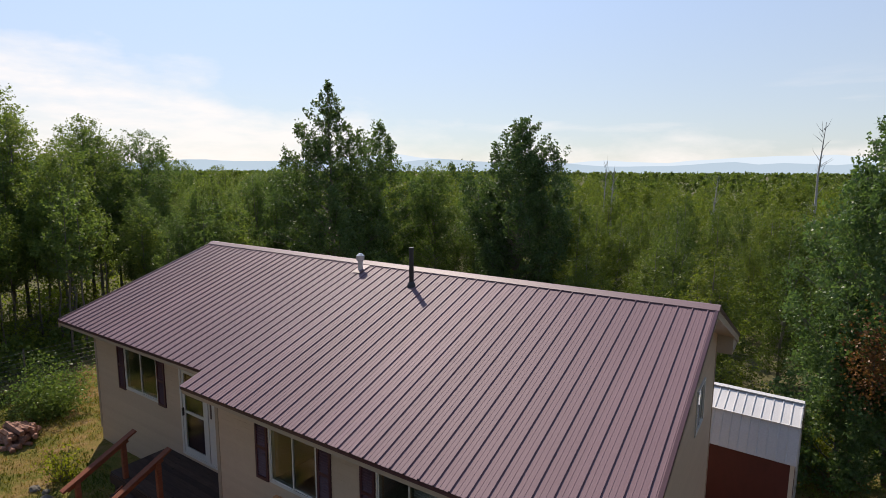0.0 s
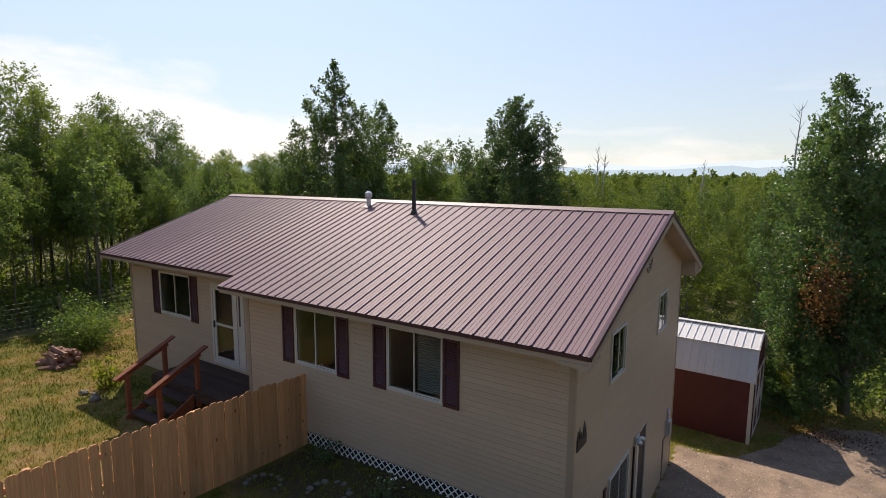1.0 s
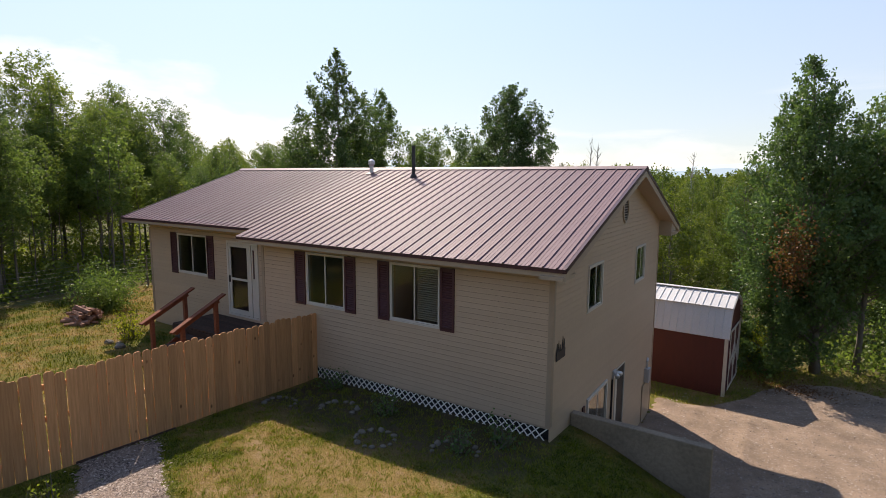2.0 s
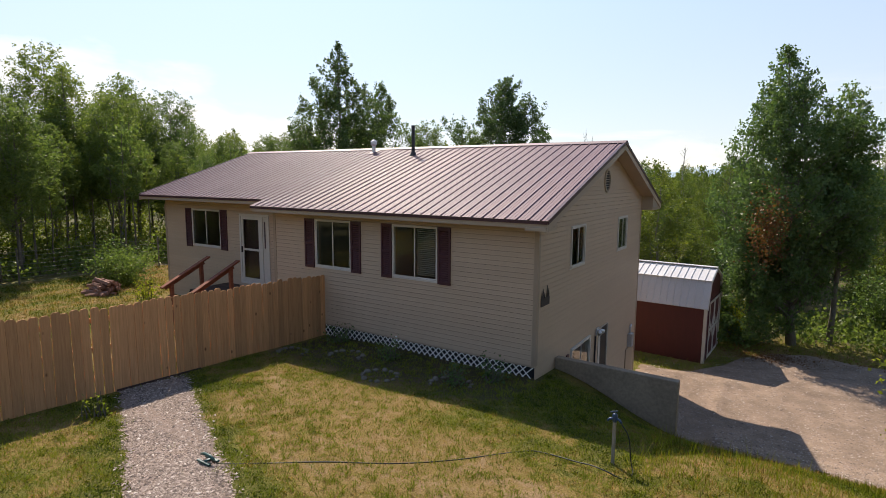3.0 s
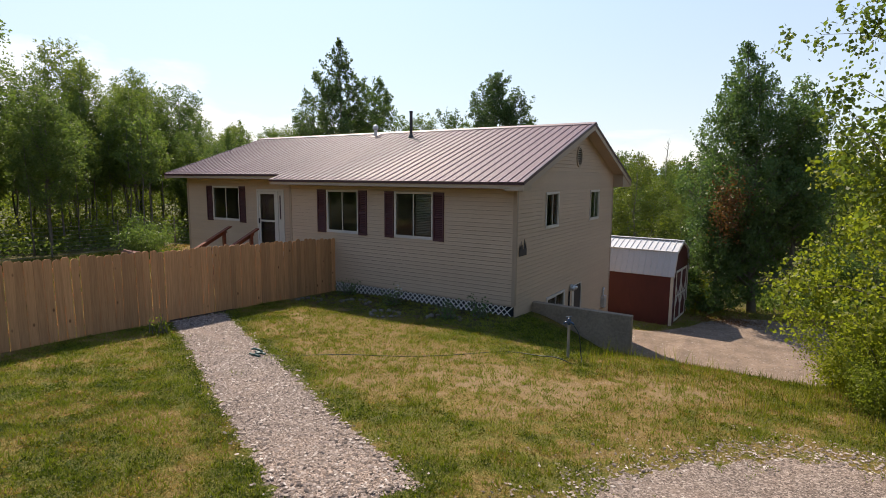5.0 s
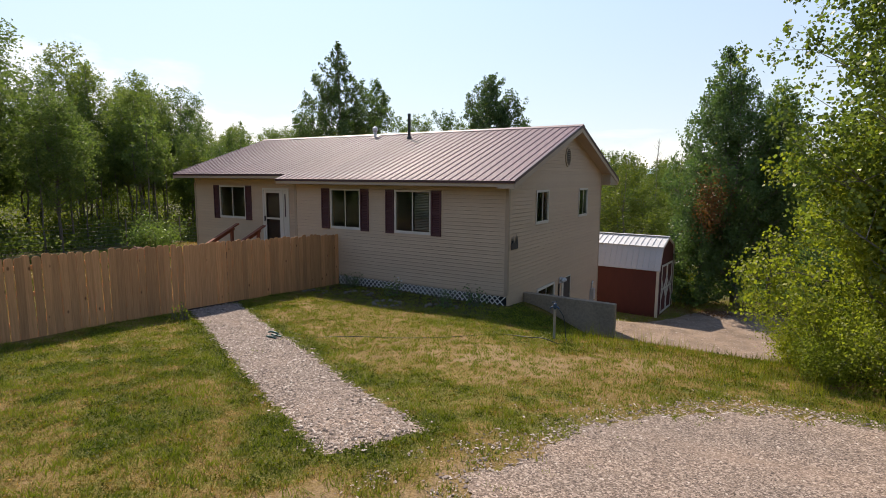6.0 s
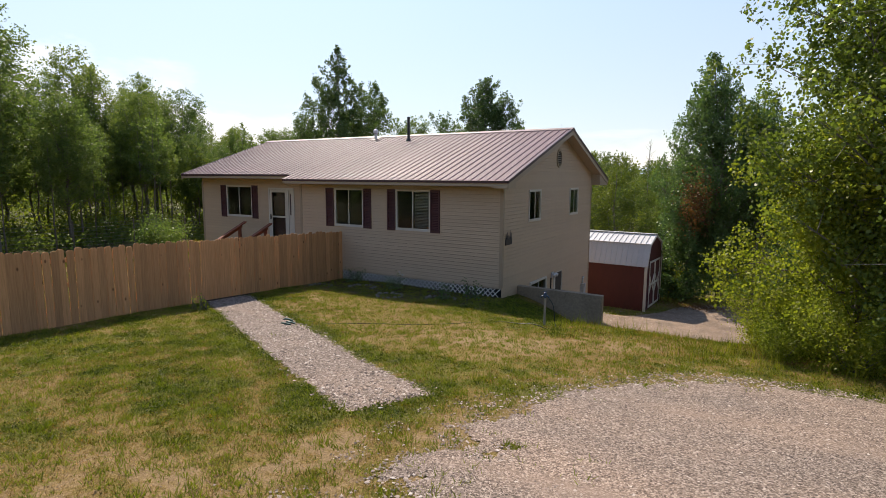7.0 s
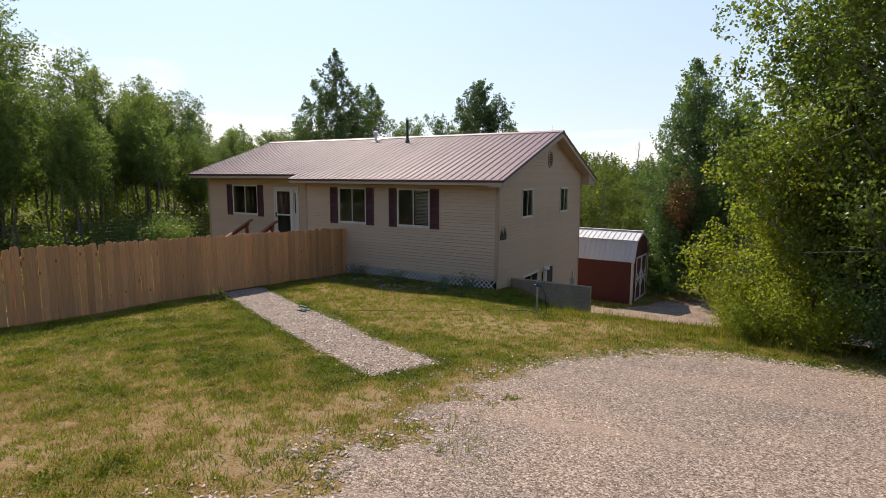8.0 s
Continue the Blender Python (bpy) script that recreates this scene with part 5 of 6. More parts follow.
def tree_meshes(seed, h, base, profile, leaves, size, limbs, leafmat, barkmat, trunk_r, sides=6, plume=0.5, lean=0.02, forks=2, tri=True, twigs=True, up=0.8, reach=()):
    """Trunk, forks and ascending limbs that end in uneven plumes of leaves. profile: (metres below the top, half-width of the crown) pairs."""
    rng = np.random.default_rng(seed)
    g = Geo()
    depth, half = zip(*profile)
    most = max(half)

    def wide(z):
        return float(np.interp(h - z, depth, half))
    steps = 9
    top = np.array([rng.normal(0, lean) * h, rng.normal(0, lean) * h, h])
    spine = [np.array([0, 0, -0.4])]
    for k in range(1, steps + 1):
        t = k / steps
        spine.append(top * t + rng.normal(0, 0.010 * h, 3) * np.array([1, 1, 0]) * (1 - t) * min(1, 3 * t))
    g.tube(spine, [trunk_r * (1.25 if k == 0 else (1 - 0.93 * k / steps)) for k in range(steps + 1)], sides)

    def on_spine(z):
        u = max(0.0, z / h * steps)
        k = min(steps - 1, int(u))
        return spine[k] + (spine[k + 1] - spine[k]) * (u - k)
    plumes, radius = [], []

    def puff(p, r):
        plumes.append(np.array(p)), radius.append(r)
    lobe = rng.uniform(0, 6.28, 3)
    for k in range(forks):
        a = lobe[0] + 6.28 * k / max(1, forks) + rng.normal(0, 0.4)
        z0, z1 = base + (h - base) * rng.uniform(0.05, 0.4), h - (h - base) * rng.uniform(0.05, 0.28)
        out = np.array([math.cos(a), math.sin(a), 0]) * most * rng.uniform(0.35, 0.6)
        p0, p2 = on_spine(z0), on_spine(z1) + out
        p1 = (p0 + p2) / 2 + out * 0.25
        pts = [p0 * (1 - q) ** 2 + 2 * p1 * q * (1 - q) + p2 * q * q for q in np.linspace(0, 1, 7)]
        g.tube(pts, [trunk_r * 0.5 * (1 - 0.9 * q / 6) for q in range(7)], 5, False)
        for q in (3, 4, 5, 6):
            puff(pts[q] + rng.normal(0, 0.2 * plume, 3), plume * (1.15 - 0.11 * q) * rng.uniform(0.8, 1.2))
    ang = rng.uniform(0, 6.28)
    for i in range(limbs):
        t = (i + rng.uniform(0, 0.95)) / limbs
        z = base + (h * 0.985 - base) * t
        ang += 2.4 + rng.normal(0, 0.35)
        w = wide(z)
        swell = 1 + 0.20 * math.sin(2 * ang + lobe[1] + 5 * t) + 0.14 * math.sin(13 * t + lobe[2] + ang)
        length = w * (0.55 + 0.5 * rng.uniform(0, 1) ** 0.7) * swell
        d = np.array([math.cos(ang), math.sin(ang), 0])
        tip = on_spine(z) + d * length
        root = on_spine(max(z - up * length - 0.1, 0.55 * base))
        mid = (root + tip) / 2 + d * length * 0.10 + rng.normal(0, 0.05 * w, 3)
        r0 = max(0.008, trunk_r * 0.32 * (1 - 0.75 * t))
        g.tube([root, mid, tip], [r0, r0 * 0.6, r0 * 0.2], 4 if twigs else 3, False)
        r = plume * (0.30 + 0.70 * w / most) * rng.uniform(0.7, 1.25)
        puff(tip, r)
        if length > 0.9 * plume:
            puff(mid + np.array([0, 0, 0.3 * r]), r * 0.85)
        if rng.uniform(0, 1) < 0.4:
            # a spray that stands out of the outline
            e = tip + (d * rng.uniform(0.3, 0.9) + np.array([0, 0, rng.uniform(0.2, 1.0)])) * r * 1.5
            puff(e, r * 0.42)
            g.tube([tip, e], [r0 * 0.25, r0 * 0.1], 3, False)
        if twigs:
            for _ in range(3):
                e = tip + rng.normal(0, 0.6, 3) * r
                g.tube([mid * 0.4 + tip * 0.6, e], [r0 * 0.3, r0 * 0.08], 3, False)
    for q in reach:
        # long thin branches that hang their leaves clear of the crown
        tip, root = np.array(q), on_spine(q[2] * 0.72)
        pts = [root + (tip - root) * u + np.array([0, 0, 0.9 * u * (1 - u)]) + rng.normal(0, 0.07, 3) for u in np.linspace(0, 1, 7)]
        g.tube(pts, [0.026 - 0.004 * u for u in range(7)], 5, False)
        for u in range(1, 7):
            for _ in range(4):
                puff(pts[u] + rng.normal(0, 0.16, 3), plume * rng.uniform(0.22, 0.42))
    for q in (0.25, 0.6, 1.0):
        puff(on_spine(h - q * plume), plume * (0.14 + 0.20 * q))
    plumes, radius = np.array(plumes), np.array(radius)
    tufts = 10
    sub = rng.normal(0, 1, (len(plumes), tufts, 3))
    sub /= np.linalg.norm(sub, axis=2)[..., None]
    sub *= rng.uniform(0.35, 1.0, (len(plumes), tufts))[..., None] * np.array([1, 1, 1.3])
    sub[..., 2] += 0.12
    weight = radius ** 2 * rng.uniform(0.6, 1.4, len(radius))
    pick = rng.choice(len(plumes), leaves, p=weight / weight.sum())
    which = rng.integers(0, tufts, leaves)
    c = plumes[pick] + (sub[pick, which] + rng.normal(0, 0.23, (leaves, 3))) * radius[pick][:, None]
    c = c[c[:, 2] > 0.15]
    v, f = leaf_quads(c, size, rng, tri=tri)
    return g.mesh("trunk", barkmat, smooth=True), np_mesh("crown", v, f, leafmat)


def tree(name, meshes, label, at, turn=0.0, scale=1.0, wide=1.0, group="", category="tree"):
    ob = thing(name, label, category, at, group)
    ob.rotation_euler = (0, 0, turn)
    ob.scale = (scale * wide, scale * wide, scale)
    part("trunk", meshes[0], None, ob)
    part("crown", meshes[1], None, ob)
    return ob


def gz(x, y):
    return float(ground_z(x, y))


# single trees that stand out behind the house
x, y = -17.8, 13.3
tree("poplar_tree", tree_meshes(101, 11.45 - gz(x, y), 1.2, ((0, 0.04), (0.8, 0.25), (1.6, 0.65), (2.8, 1.45), (4.4, 2.3), (6.5, 2.8), (10, 2.9), (13, 1.8)), 78000, 0.090, 240, MAT["poplarleaf"], MAT["darkbark"], 0.15, plume=0.50, lean=0.004, forks=0, up=0.55), "tall pointed dark green poplar standing above the woods", (x, y, gz(x, y)))
x, y = -18.5, 17.6
tree("poplar_tree", tree_meshes(102, 10.0 - gz(x, y), 1.2, ((0, 0.08), (0.9, 0.45), (1.9, 1.1), (3.3, 1.8), (6, 2.2), (10, 1.7)), 46000, 0.088, 140, MAT["leaf"], MAT["bark"], 0.13, plume=0.5, lean=0.004, forks=1), "slim green poplar beside the tall one", (x, y, gz(x, y)))
x, y = -11.1, 20.4
tree("poplar_tree", tree_meshes(103, 9.95 - gz(x, y), 1.0, ((0, 0.2), (0.6, 0.7), (1.5, 1.35), (2.5, 2.2), (4, 2.7), (7, 2.8), (10, 1.6)), 78000, 0.092, 200, MAT["poplarleaf"], MAT["darkbark"], 0.16, plume=0.55, lean=0.003, forks=0), "broad dark green poplar with a dense crown", (x, y, gz(x, y)))
x, y = 4.3, 14.6
aspen = tree("aspen_tree", tree_meshes(104, 9.0 - gz(x, y), 2.0, ((0, 0.1), (0.8, 0.4), (1.7, 0.95), (2.6, 1.5), (3.8, 2.3), (5.2, 2.2), (7.5, 2.2), (9.2, 1.4)), 56000, 0.085, 150, MAT["darkleaf"], MAT["darkbark"], 0.18, sides=9, plume=0.55, lean=0.0, forks=2), "large dark green aspen beside the shed", (x, y, gz(x, y)))
aspen.rotation_euler, aspen.scale = (0, radians(-4.6), 0), (0.92, 0.92, 1.0)
x, y = 5.5, 15.4
tree("aspen_tree", tree_meshes(105, 7.35 - gz(x, y), 3.2, ((0, 0.2), (0.7, 0.5), (2, 0.95), (4, 1.35), (7, 1.4), (8.5, 0.9)), 24000, 0.085, 90, MAT["darkleaf"], MAT["darkbark"], 0.11, plume=0.5, forks=1), "aspen with low branches behind the shed", (x, y, gz(x, y)))
x, y = 2.9, 13.9
tree("aspen_tree", tree_meshes(106, 6.3, 0.3, ((0, 0.2), (0.8, 0.7), (2, 1.3), (4, 1.6), (5.8, 1.4)), 22000, 0.08, 80, MAT["darkleaf"], MAT["darkbark"], 0.07, plume=0.42, forks=1), "young bushy aspen at the shed corner", (x, y, gz(x, y)))
rng = np.random.default_rng(77)
dead = np.array([3.35, 12.0, 2.25]) + rng.normal(0, 1, (1500, 3)) * np.array([0.30, 0.25, 0.58])
v, f = leaf_quads(dead, 0.075, rng)
db = thing("dead_branch", "rust-brown dead branch hanging in the aspen", "branch", (3.35, 12.0, 1.2))
o = part("dry_leaves", np_mesh("dry_leaves", v - np.array([3.35, 12.0, 1.2]), f, MAT["deadleaf"]), None, db)
o = part("twig", Geo().tube([(0.0, 2.6, 0.5), (0.0, 1.2, 1.3), (0.0, 0.2, 1.6), (0, -0.1, 0.4)], [0.05, 0.035, 0.02, 0.006], 5), MAT["darkbark"], db)

# the near trees by the drive
x, y = 8.8, -2.0
tree("aspen_tree", tree_meshes(111, 9.8, 1.2, ((0, 0.4), (1.2, 1.3), (2.6, 2.1), (4.0, 2.5), (5.6, 2.3), (7.5, 2.1), (8.8, 1.5)), 104000, 0.064, 220, MAT["nearleaf"], MAT["bark"], 0.14, sides=10, plume=0.55, lean=0.01, forks=3, tri=False, up=0.5, reach=((-3.3, -0.3, 5.0), (-3.0, -0.2, 6.1), (-2.9, -0.3, 3.6), (-2.5, 0.3, 5.5))), "near aspen with glossy green leaves beside the drive", (x, y, gz(x, y)))
x, y = 7.55, -1.8
tree("willow_bush", tree_meshes(114, 4.6, 0.1, ((0, 0.3), (0.7, 0.8), (1.6, 1.3), (3.0, 1.6), (4.0, 1.4), (4.6, 0.8)), 46000, 0.056, 120, MAT["brightleaf"], MAT["darkbark"], 0.05, plume=0.42, lean=0.01, forks=5, tri=False, up=0.9, reach=((-2.2, 0.0, 1.5), (-2.0, -0.5, 3.2))), "tall bright yellow-green willow bush at the drive", (x, y, gz(x, y)), category="bush")
x, y = 10.0, 0.2
tree("aspen_tree", tree_meshes(112, 11.0, 1.0, ((0, 0.4), (1.5, 1.5), (4, 2.5), (7, 2.6), (9.5, 2.0)), 40000, 0.085, 140, MAT["nearleaf"], MAT["bark"], 0.15, plume=0.66, forks=3, tri=False), "near aspen beside the gravel drive", (x, y, gz(x, y)))
x, y = 12.4, -3.6
tree("aspen_tree", tree_meshes(113, 10.5, 1.2, ((0, 0.4), (1.5, 1.4), (4, 2.5), (7, 2.8), (9, 1.8)), 10000, 0.13, 60, MAT["nearleaf"], MAT["bark"], 0.14, plume=0.7, forks=3), "aspen beside the gravel drive", (x, y, gz(x, y)))


def shrub_mesh(seed, h, r, leaves, size, mat, clump=0.16):
    rng = np.random.default_rng(seed)
    g, spots = Geo(), []
    for i in range(16):
        a = rng.uniform(0, 6.28)
        d = np.array([math.cos(a) * r, math.sin(a) * r, h * rng.uniform(0.5, 1.0)])
        pts = limb_points((rng.normal(0, 0.08), rng.normal(0, 0.08), -0.05), d / np.linalg.norm(d), np.linalg.norm(d), rng, 5, 0.02, 0.1)
        g.tube(pts, [0.016 * (1 - 0.8 * q / 5) for q in range(6)], 4, False)
        spots += pts[1:]
    spots = np.array(spots)
    pick = rng.integers(0, len(spots), leaves)
    c = spots[pick] + rng.normal(0, clump, (leaves, 3))
    c[:, 2] = np.maximum(c[:, 2], 0.03)
    v, f = leaf_quads(c, size, rng)
    return g.mesh("stem", MAT["darkbark"]), np_mesh("foliage", v, f, mat)


def shrub(meshes, label, at, turn=0.0, scale=1.0, group=""):
    ob = thing("shrub", label, "shrub", at, group)
    ob.rotation_euler, ob.scale = (0, 0, turn), (scale,) * 3
    part("stem", meshes[0], None, ob)
    part("foliage", meshes[1], None, ob)


# one shrub with bright leaves as if sunlit, two dark as if shaded
drive_shrubs = [shrub_mesh(200 + k, 1.9, 1.1, 7500, 0.06, MAT["brightleaf" if k < 1 else "darkleaf"], 0.22) for k in range(3)]
for k, (x, y, s) in enumerate(((6.5, -2.9, 0.45), (7.4, -3.3, 0.6), (8.7, -3.5, 0.65), (9.9, -3.4, 0.9), (11.0, -4.2, 0.9), (6.2, -1.2, 0.55), (12.0, -5.4, 0.9), (6.9, 0.4, 0.8))):
    # x picks the leaf tone: bright on the sunny side, dark under the aspens
    shrub(drive_shrubs[0 if x < 7.5 else 1 + k % 2], "leafy green shrub at the edge of the drive", (x, y, gz(x, y)), k * 1.3, s, "shrubs by the drive")
for k, (x, y, s) in enumerate(((2.2, 15.2, 0.9), (9.0, 18.6, 1.3), (7.4, 19.4, 1.3), (10.4, 17.4, 1.2), (11.8, 16.4, 1.2), (13.4, 15.6, 1.2))):
    shrub(drive_shrubs[k % 3], "leafy green bush behind the dirt yard", (x, y, gz(x, y)), k * 2.1, s, "bushes behind the yard")
yard_shrub = shrub_mesh(210, 1.35, 0.8, 6500, 0.06, MAT["darkleaf"], 0.17)
shrub(yard_shrub, "dense green shrub growing behind a pile of logs", (-16.7, 0.45, gz(-16.7, 0.45)), 0.4, 1.1)
shrub(shrub_mesh(211, 0.95, 0.28, 650, 0.06, MAT["brightleaf"], 0.10), "young bright green shrub on the lawn", (-12.5, -0.85, gz(-12.5, -0.85)), 1.4)
shrub(shrub_mesh(212, 0.5, 0.10, 110, 0.06, MAT["brightleaf"], 0.05), "small leafy weed at the foot of the fence", (-4.75, -5.85, gz(-4.75, -5.85)), 0.2, 0.85)
for k, (x, y) in enumerate(((-1.1, -1.3), (-3.0, -0.75), (-0.6, -0.7), (-4.9, -0.35))):
    shrub(shrub_mesh(220 + k, 0.45, 0.25, 260, 0.05, MAT["darkleaf"], 0.08), "small garden plant in the shade of the house", (x, y, gz(x, y)), k)
rng = np.random.default_rng(31)
c = np.stack([rng.normal(-3.0, 0.22, 12), rng.normal(-0.75, 0.14, 12), np.zeros(12)], 1)
c[:, 2] = ground_z(c[:, 0], c[:, 1]) + rng.uniform(0.25, 0.5, 12)
v, f = leaf_quads(c, 0.05, rng, 0, 0.5)
tagged(new("white_flowers", np_mesh("white_flowers", v, f, MAT["flower"])), "small white flowers before the lattice", "flowers", kind="stuff")

# log pile
logs = thing("log_pile", "low pile of reddish split logs on the lawn", "log pile", (-15.5, -0.75, gz(-15.5, -0.75)))
rng = np.random.default_rng(8)
for k in range(44):
    layer = 0 if k < 18 else 1 if k < 31 else 2 if k < 40 else 3
    a, r = rng.normal(0.15, 0.35), rng.uniform(0.05, 0.085)
    px, py, pz_ = rng.uniform(-0.5, 0.5) * (1 - 0.2 * layer), rng.uniform(-0.45, 0.45) * (1 - 0.2 * layer), 0.06 + 0.12 * layer
    d = Vector((math.cos(a), math.sin(a), rng.uniform(-0.15, 0.15))) * rng.uniform(0.24, 0.40)
    o = Vector((px, py, pz_))
    part("log", Geo().tube([o - d, o, o + d], [r, r * 1.06, r * 0.94], (6, 7, 5)[k % 3]), MAT["log"], logs)
for k, (x, y) in enumerate(((-12.15, -1.35), (-12.5, -1.45), (-11.8, -1.5))):
    o = tagged(new("garden_stone", rough_stone(0.10 + 0.03 * k, 60 + k)), "pale field stone beside a young shrub", "stone", "stones by the shrub")
    o.location = (x, y, gz(x, y) + 0.03)

# wire fence at the edge of the woods
wire = thing("wire_fence", "wire mesh fence with thin posts along the woods", "fence", (-19.5, 3, 0))
winv = Matrix.Translation((19.5, -3, 0))
for k, y in enumerate(np.arange(-7, 9, 2.6)):
    o = part("fence_post", Geo().tube([(-19.5, y, gz(-19.5, y) - 0.1), (-19.5, y, gz(-19.5, y) + 1.35)], [0.035, 0.03], 6), MAT["darkbark"], wire)
    o.matrix_parent_inverse = winv
for h in np.arange(0.1, 1.25, 0.16):
    o = part("wire", Geo().tube([(-19.5, y, gz(-19.5, y) + h) for y in np.arange(-7, 8.7, 1.3)], [0.006] * 13, 4), MAT["wire"], wire)
    o.matrix_parent_inverse = winv

# ---- woods ----
ASPEN = ((0, 0.2), (0.5, 0.65), (1.4, 1.05), (2.8, 1.45), (4.5, 1.55), (6.2, 1.1), (7.5, 0.7))
YOUNG = ((0, 0.12), (0.7, 0.5), (1.8, 1.0), (3.5, 1.4), (5.5, 1.5), (7.5, 1.0))
near_kinds = [tree_meshes(300 + k, 10.0, 2.9 + 0.5 * (k % 3), ASPEN, 20000, 0.071, 78, MAT["leaf"], MAT["bark" if k % 2 else "darkbark"], 0.085, 5, 0.46, forks=2 + k % 2, twigs=False) for k in range(6)]
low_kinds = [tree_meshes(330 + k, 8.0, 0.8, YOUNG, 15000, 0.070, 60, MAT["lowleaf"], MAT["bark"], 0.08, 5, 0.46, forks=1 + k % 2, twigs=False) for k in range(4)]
rng = np.random.default_rng(42)


def scatter(n, x0, x1, y0, y1, gap, ok):
    pts, tries = [], 0
    while len(pts) < n and tries < 20000:
        tries += 1
        p = (rng.uniform(x0, x1), rng.uniform(y0, y1))
        if ok(*p) and all((p[0] - q[0]) ** 2 + (p[1] - q[1]) ** 2 > gap * gap for q in pts):
            pts.append(p)
    return pts


# the stand beyond the yard
for x, y, top in ((-30.2, 10.4, 9.7), (-30.0, 7.5, 10.2), (-32.0, 4.6, 11.6), (-29.0, 4.2, 10.0), (-38.3, 17.4, 8.2), (-34.9, 18.8, 7.8), (-29.2, 19.0, 7.6), (-22.5, -3.6, 11.4), (-25.5, -2.7, 11.0), (-30.5, 8.4, 9.2), (-33.5, 8.6, 9.6), (-33.5, 13.5, 8.8), (-16.4, 20.5, 8.0), (-14.4, 22.5, 7.5), (-21.5, 18.5, 7.6), (-24.6, 17.0, 7.4)):
    k = int(rng.integers(0, 6))
    tree("aspen_tree", near_kinds[k], "slender aspen in the woods beyond the yard", (x, y, gz(x, y)), rng.uniform(0, 6.28), (top - 0.25 - gz(x, y)) / 10.0, 1.15, "aspens beyond the yard")
for x, y in scatter(58, -31.5, -20.5, -15, 20, 1.8, lambda x, y: x < -20.5 - 0.10 * max(0, y - 8) and not (x > -24.5 and -1 < y < 8) and not (x > -23 and y > 10 and y < 15)):
    k = int(rng.integers(0, 6))
    tree("aspen_tree", near_kinds[k], "slender aspen in the woods beyond the yard", (x, y, gz(x, y)), rng.uniform(0, 6.28), rng.uniform(0.62, 0.90) - 0.16 * min(1, max(0, (y - 8) / 5)), rng.uniform(1.0, 1.3), "aspens beyond the yard")
# lower trees behind the stand
for x, y in scatter(24, -44, -34, -18, 24, 2.4, lambda x, y: True):
    tree("aspen_tree", low_kinds[int(rng.integers(0, 4))], "young green aspen deep in the woods", (x, y, gz(x, y)), rng.uniform(0, 6.28), rng.uniform(0.42, 0.62), 1.25, "aspens deep in the woods")
# slim young stems along the edge
pole_kinds = [tree_meshes(350 + k, 6.5, 3.0 + 0.5 * k, ((0, 0.1), (1, 0.4), (2.5, 0.7), (4, 0.5)), 1800, 0.085, 16, MAT["leaf"], MAT["darkbark"], 0.05, 5, 0.32, forks=0, twigs=False) for k in range(3)]
for x, y in scatter(44, -25.5, -20.3, -12, 12, 0.7, lambda x, y: True):
    tree("young_aspen", pole_kinds[int(rng.integers(0, 3))], "thin young aspen stem at the edge of the woods", (x, y, gz(x, y)), rng.uniform(0, 6.28), rng.uniform(0.75, 1.15), 1.0, "young stems at the edge of the woods")
# the low woods behind the house and the shed
for x, y in scatter(88, -24, 24, 17, 42, 2.1, lambda x, y: y > 19.5 - 0.15 * min(0, x) + (1.6 if -1 < x < 10 else 0) and math.hypot(x - 3.3, y - 14.6) > 3 and math.hypot(x + 11.2, y - 20.4) > 2.6 and math.hypot(x + 17.8, y - 13.3) > 3):
    k = int(rng.integers(0, 4))
    tree("aspen_tree", low_kinds[k], "young green aspen in the low woods", (x, y, gz(x, y)), rng.uniform(0, 6.28), rng.uniform(0.66, 0.98), rng.uniform(0.95, 1.3), "aspens behind the house")

for x, y, s in ((-1.2, 16.6, 0.85), (-3.8, 18.0, 0.8), (-6.5, 17.2, 0.75), (1.3, 29.6, 0.98), (2.4, 30.8, 0.95), (0.4, 31.4, 0.9), (11.5, 17.5, 0.75), (14.5, 16.5, 0.85)):
    tree("aspen_tree", low_kinds[int(rng.integers(0, 4))], "young green aspen in the low woods", (x, y, gz(x, y)), rng.uniform(0, 6.28), s, 1.2, "aspens behind the house")

# bare dead trees
for k, (x, y, top) in enumerate(((1.9, 33.0, 10.1), (-12.6, 39.3, 8.1), (-11.6, 38.0, 7.7), (-4.6, 42.0, 7.0))):
    h = top - gz(x, y)
    r2 = np.random.default_rng(500 + k)
    g = Geo()
    g.tube([(0, 0, -0.3), (0.1, 0.05, h * 0.4), (0.05, 0.15, h * 0.75), (0.2, 0.1, h)], [0.13, 0.10, 0.055, 0.012], 6)
    for i in range(26):
        a, z = r2.uniform(0, 6.28), h * r2.uniform(0.55, 0.97)
        pts = limb_points((0.1, 0.1, z), (math.cos(a), math.sin(a), 1.1), r2.uniform(0.3, 0.95), r2)
        g.tube(pts, [0.022 * (1 - 0.85 * q / 5) for q in range(6)], 4, False)
    o = solid("dead_tree", g, MAT["deadwood"], "bare grey dead tree in the woods", "tree")
    o.location = (x, y, gz(x, y))


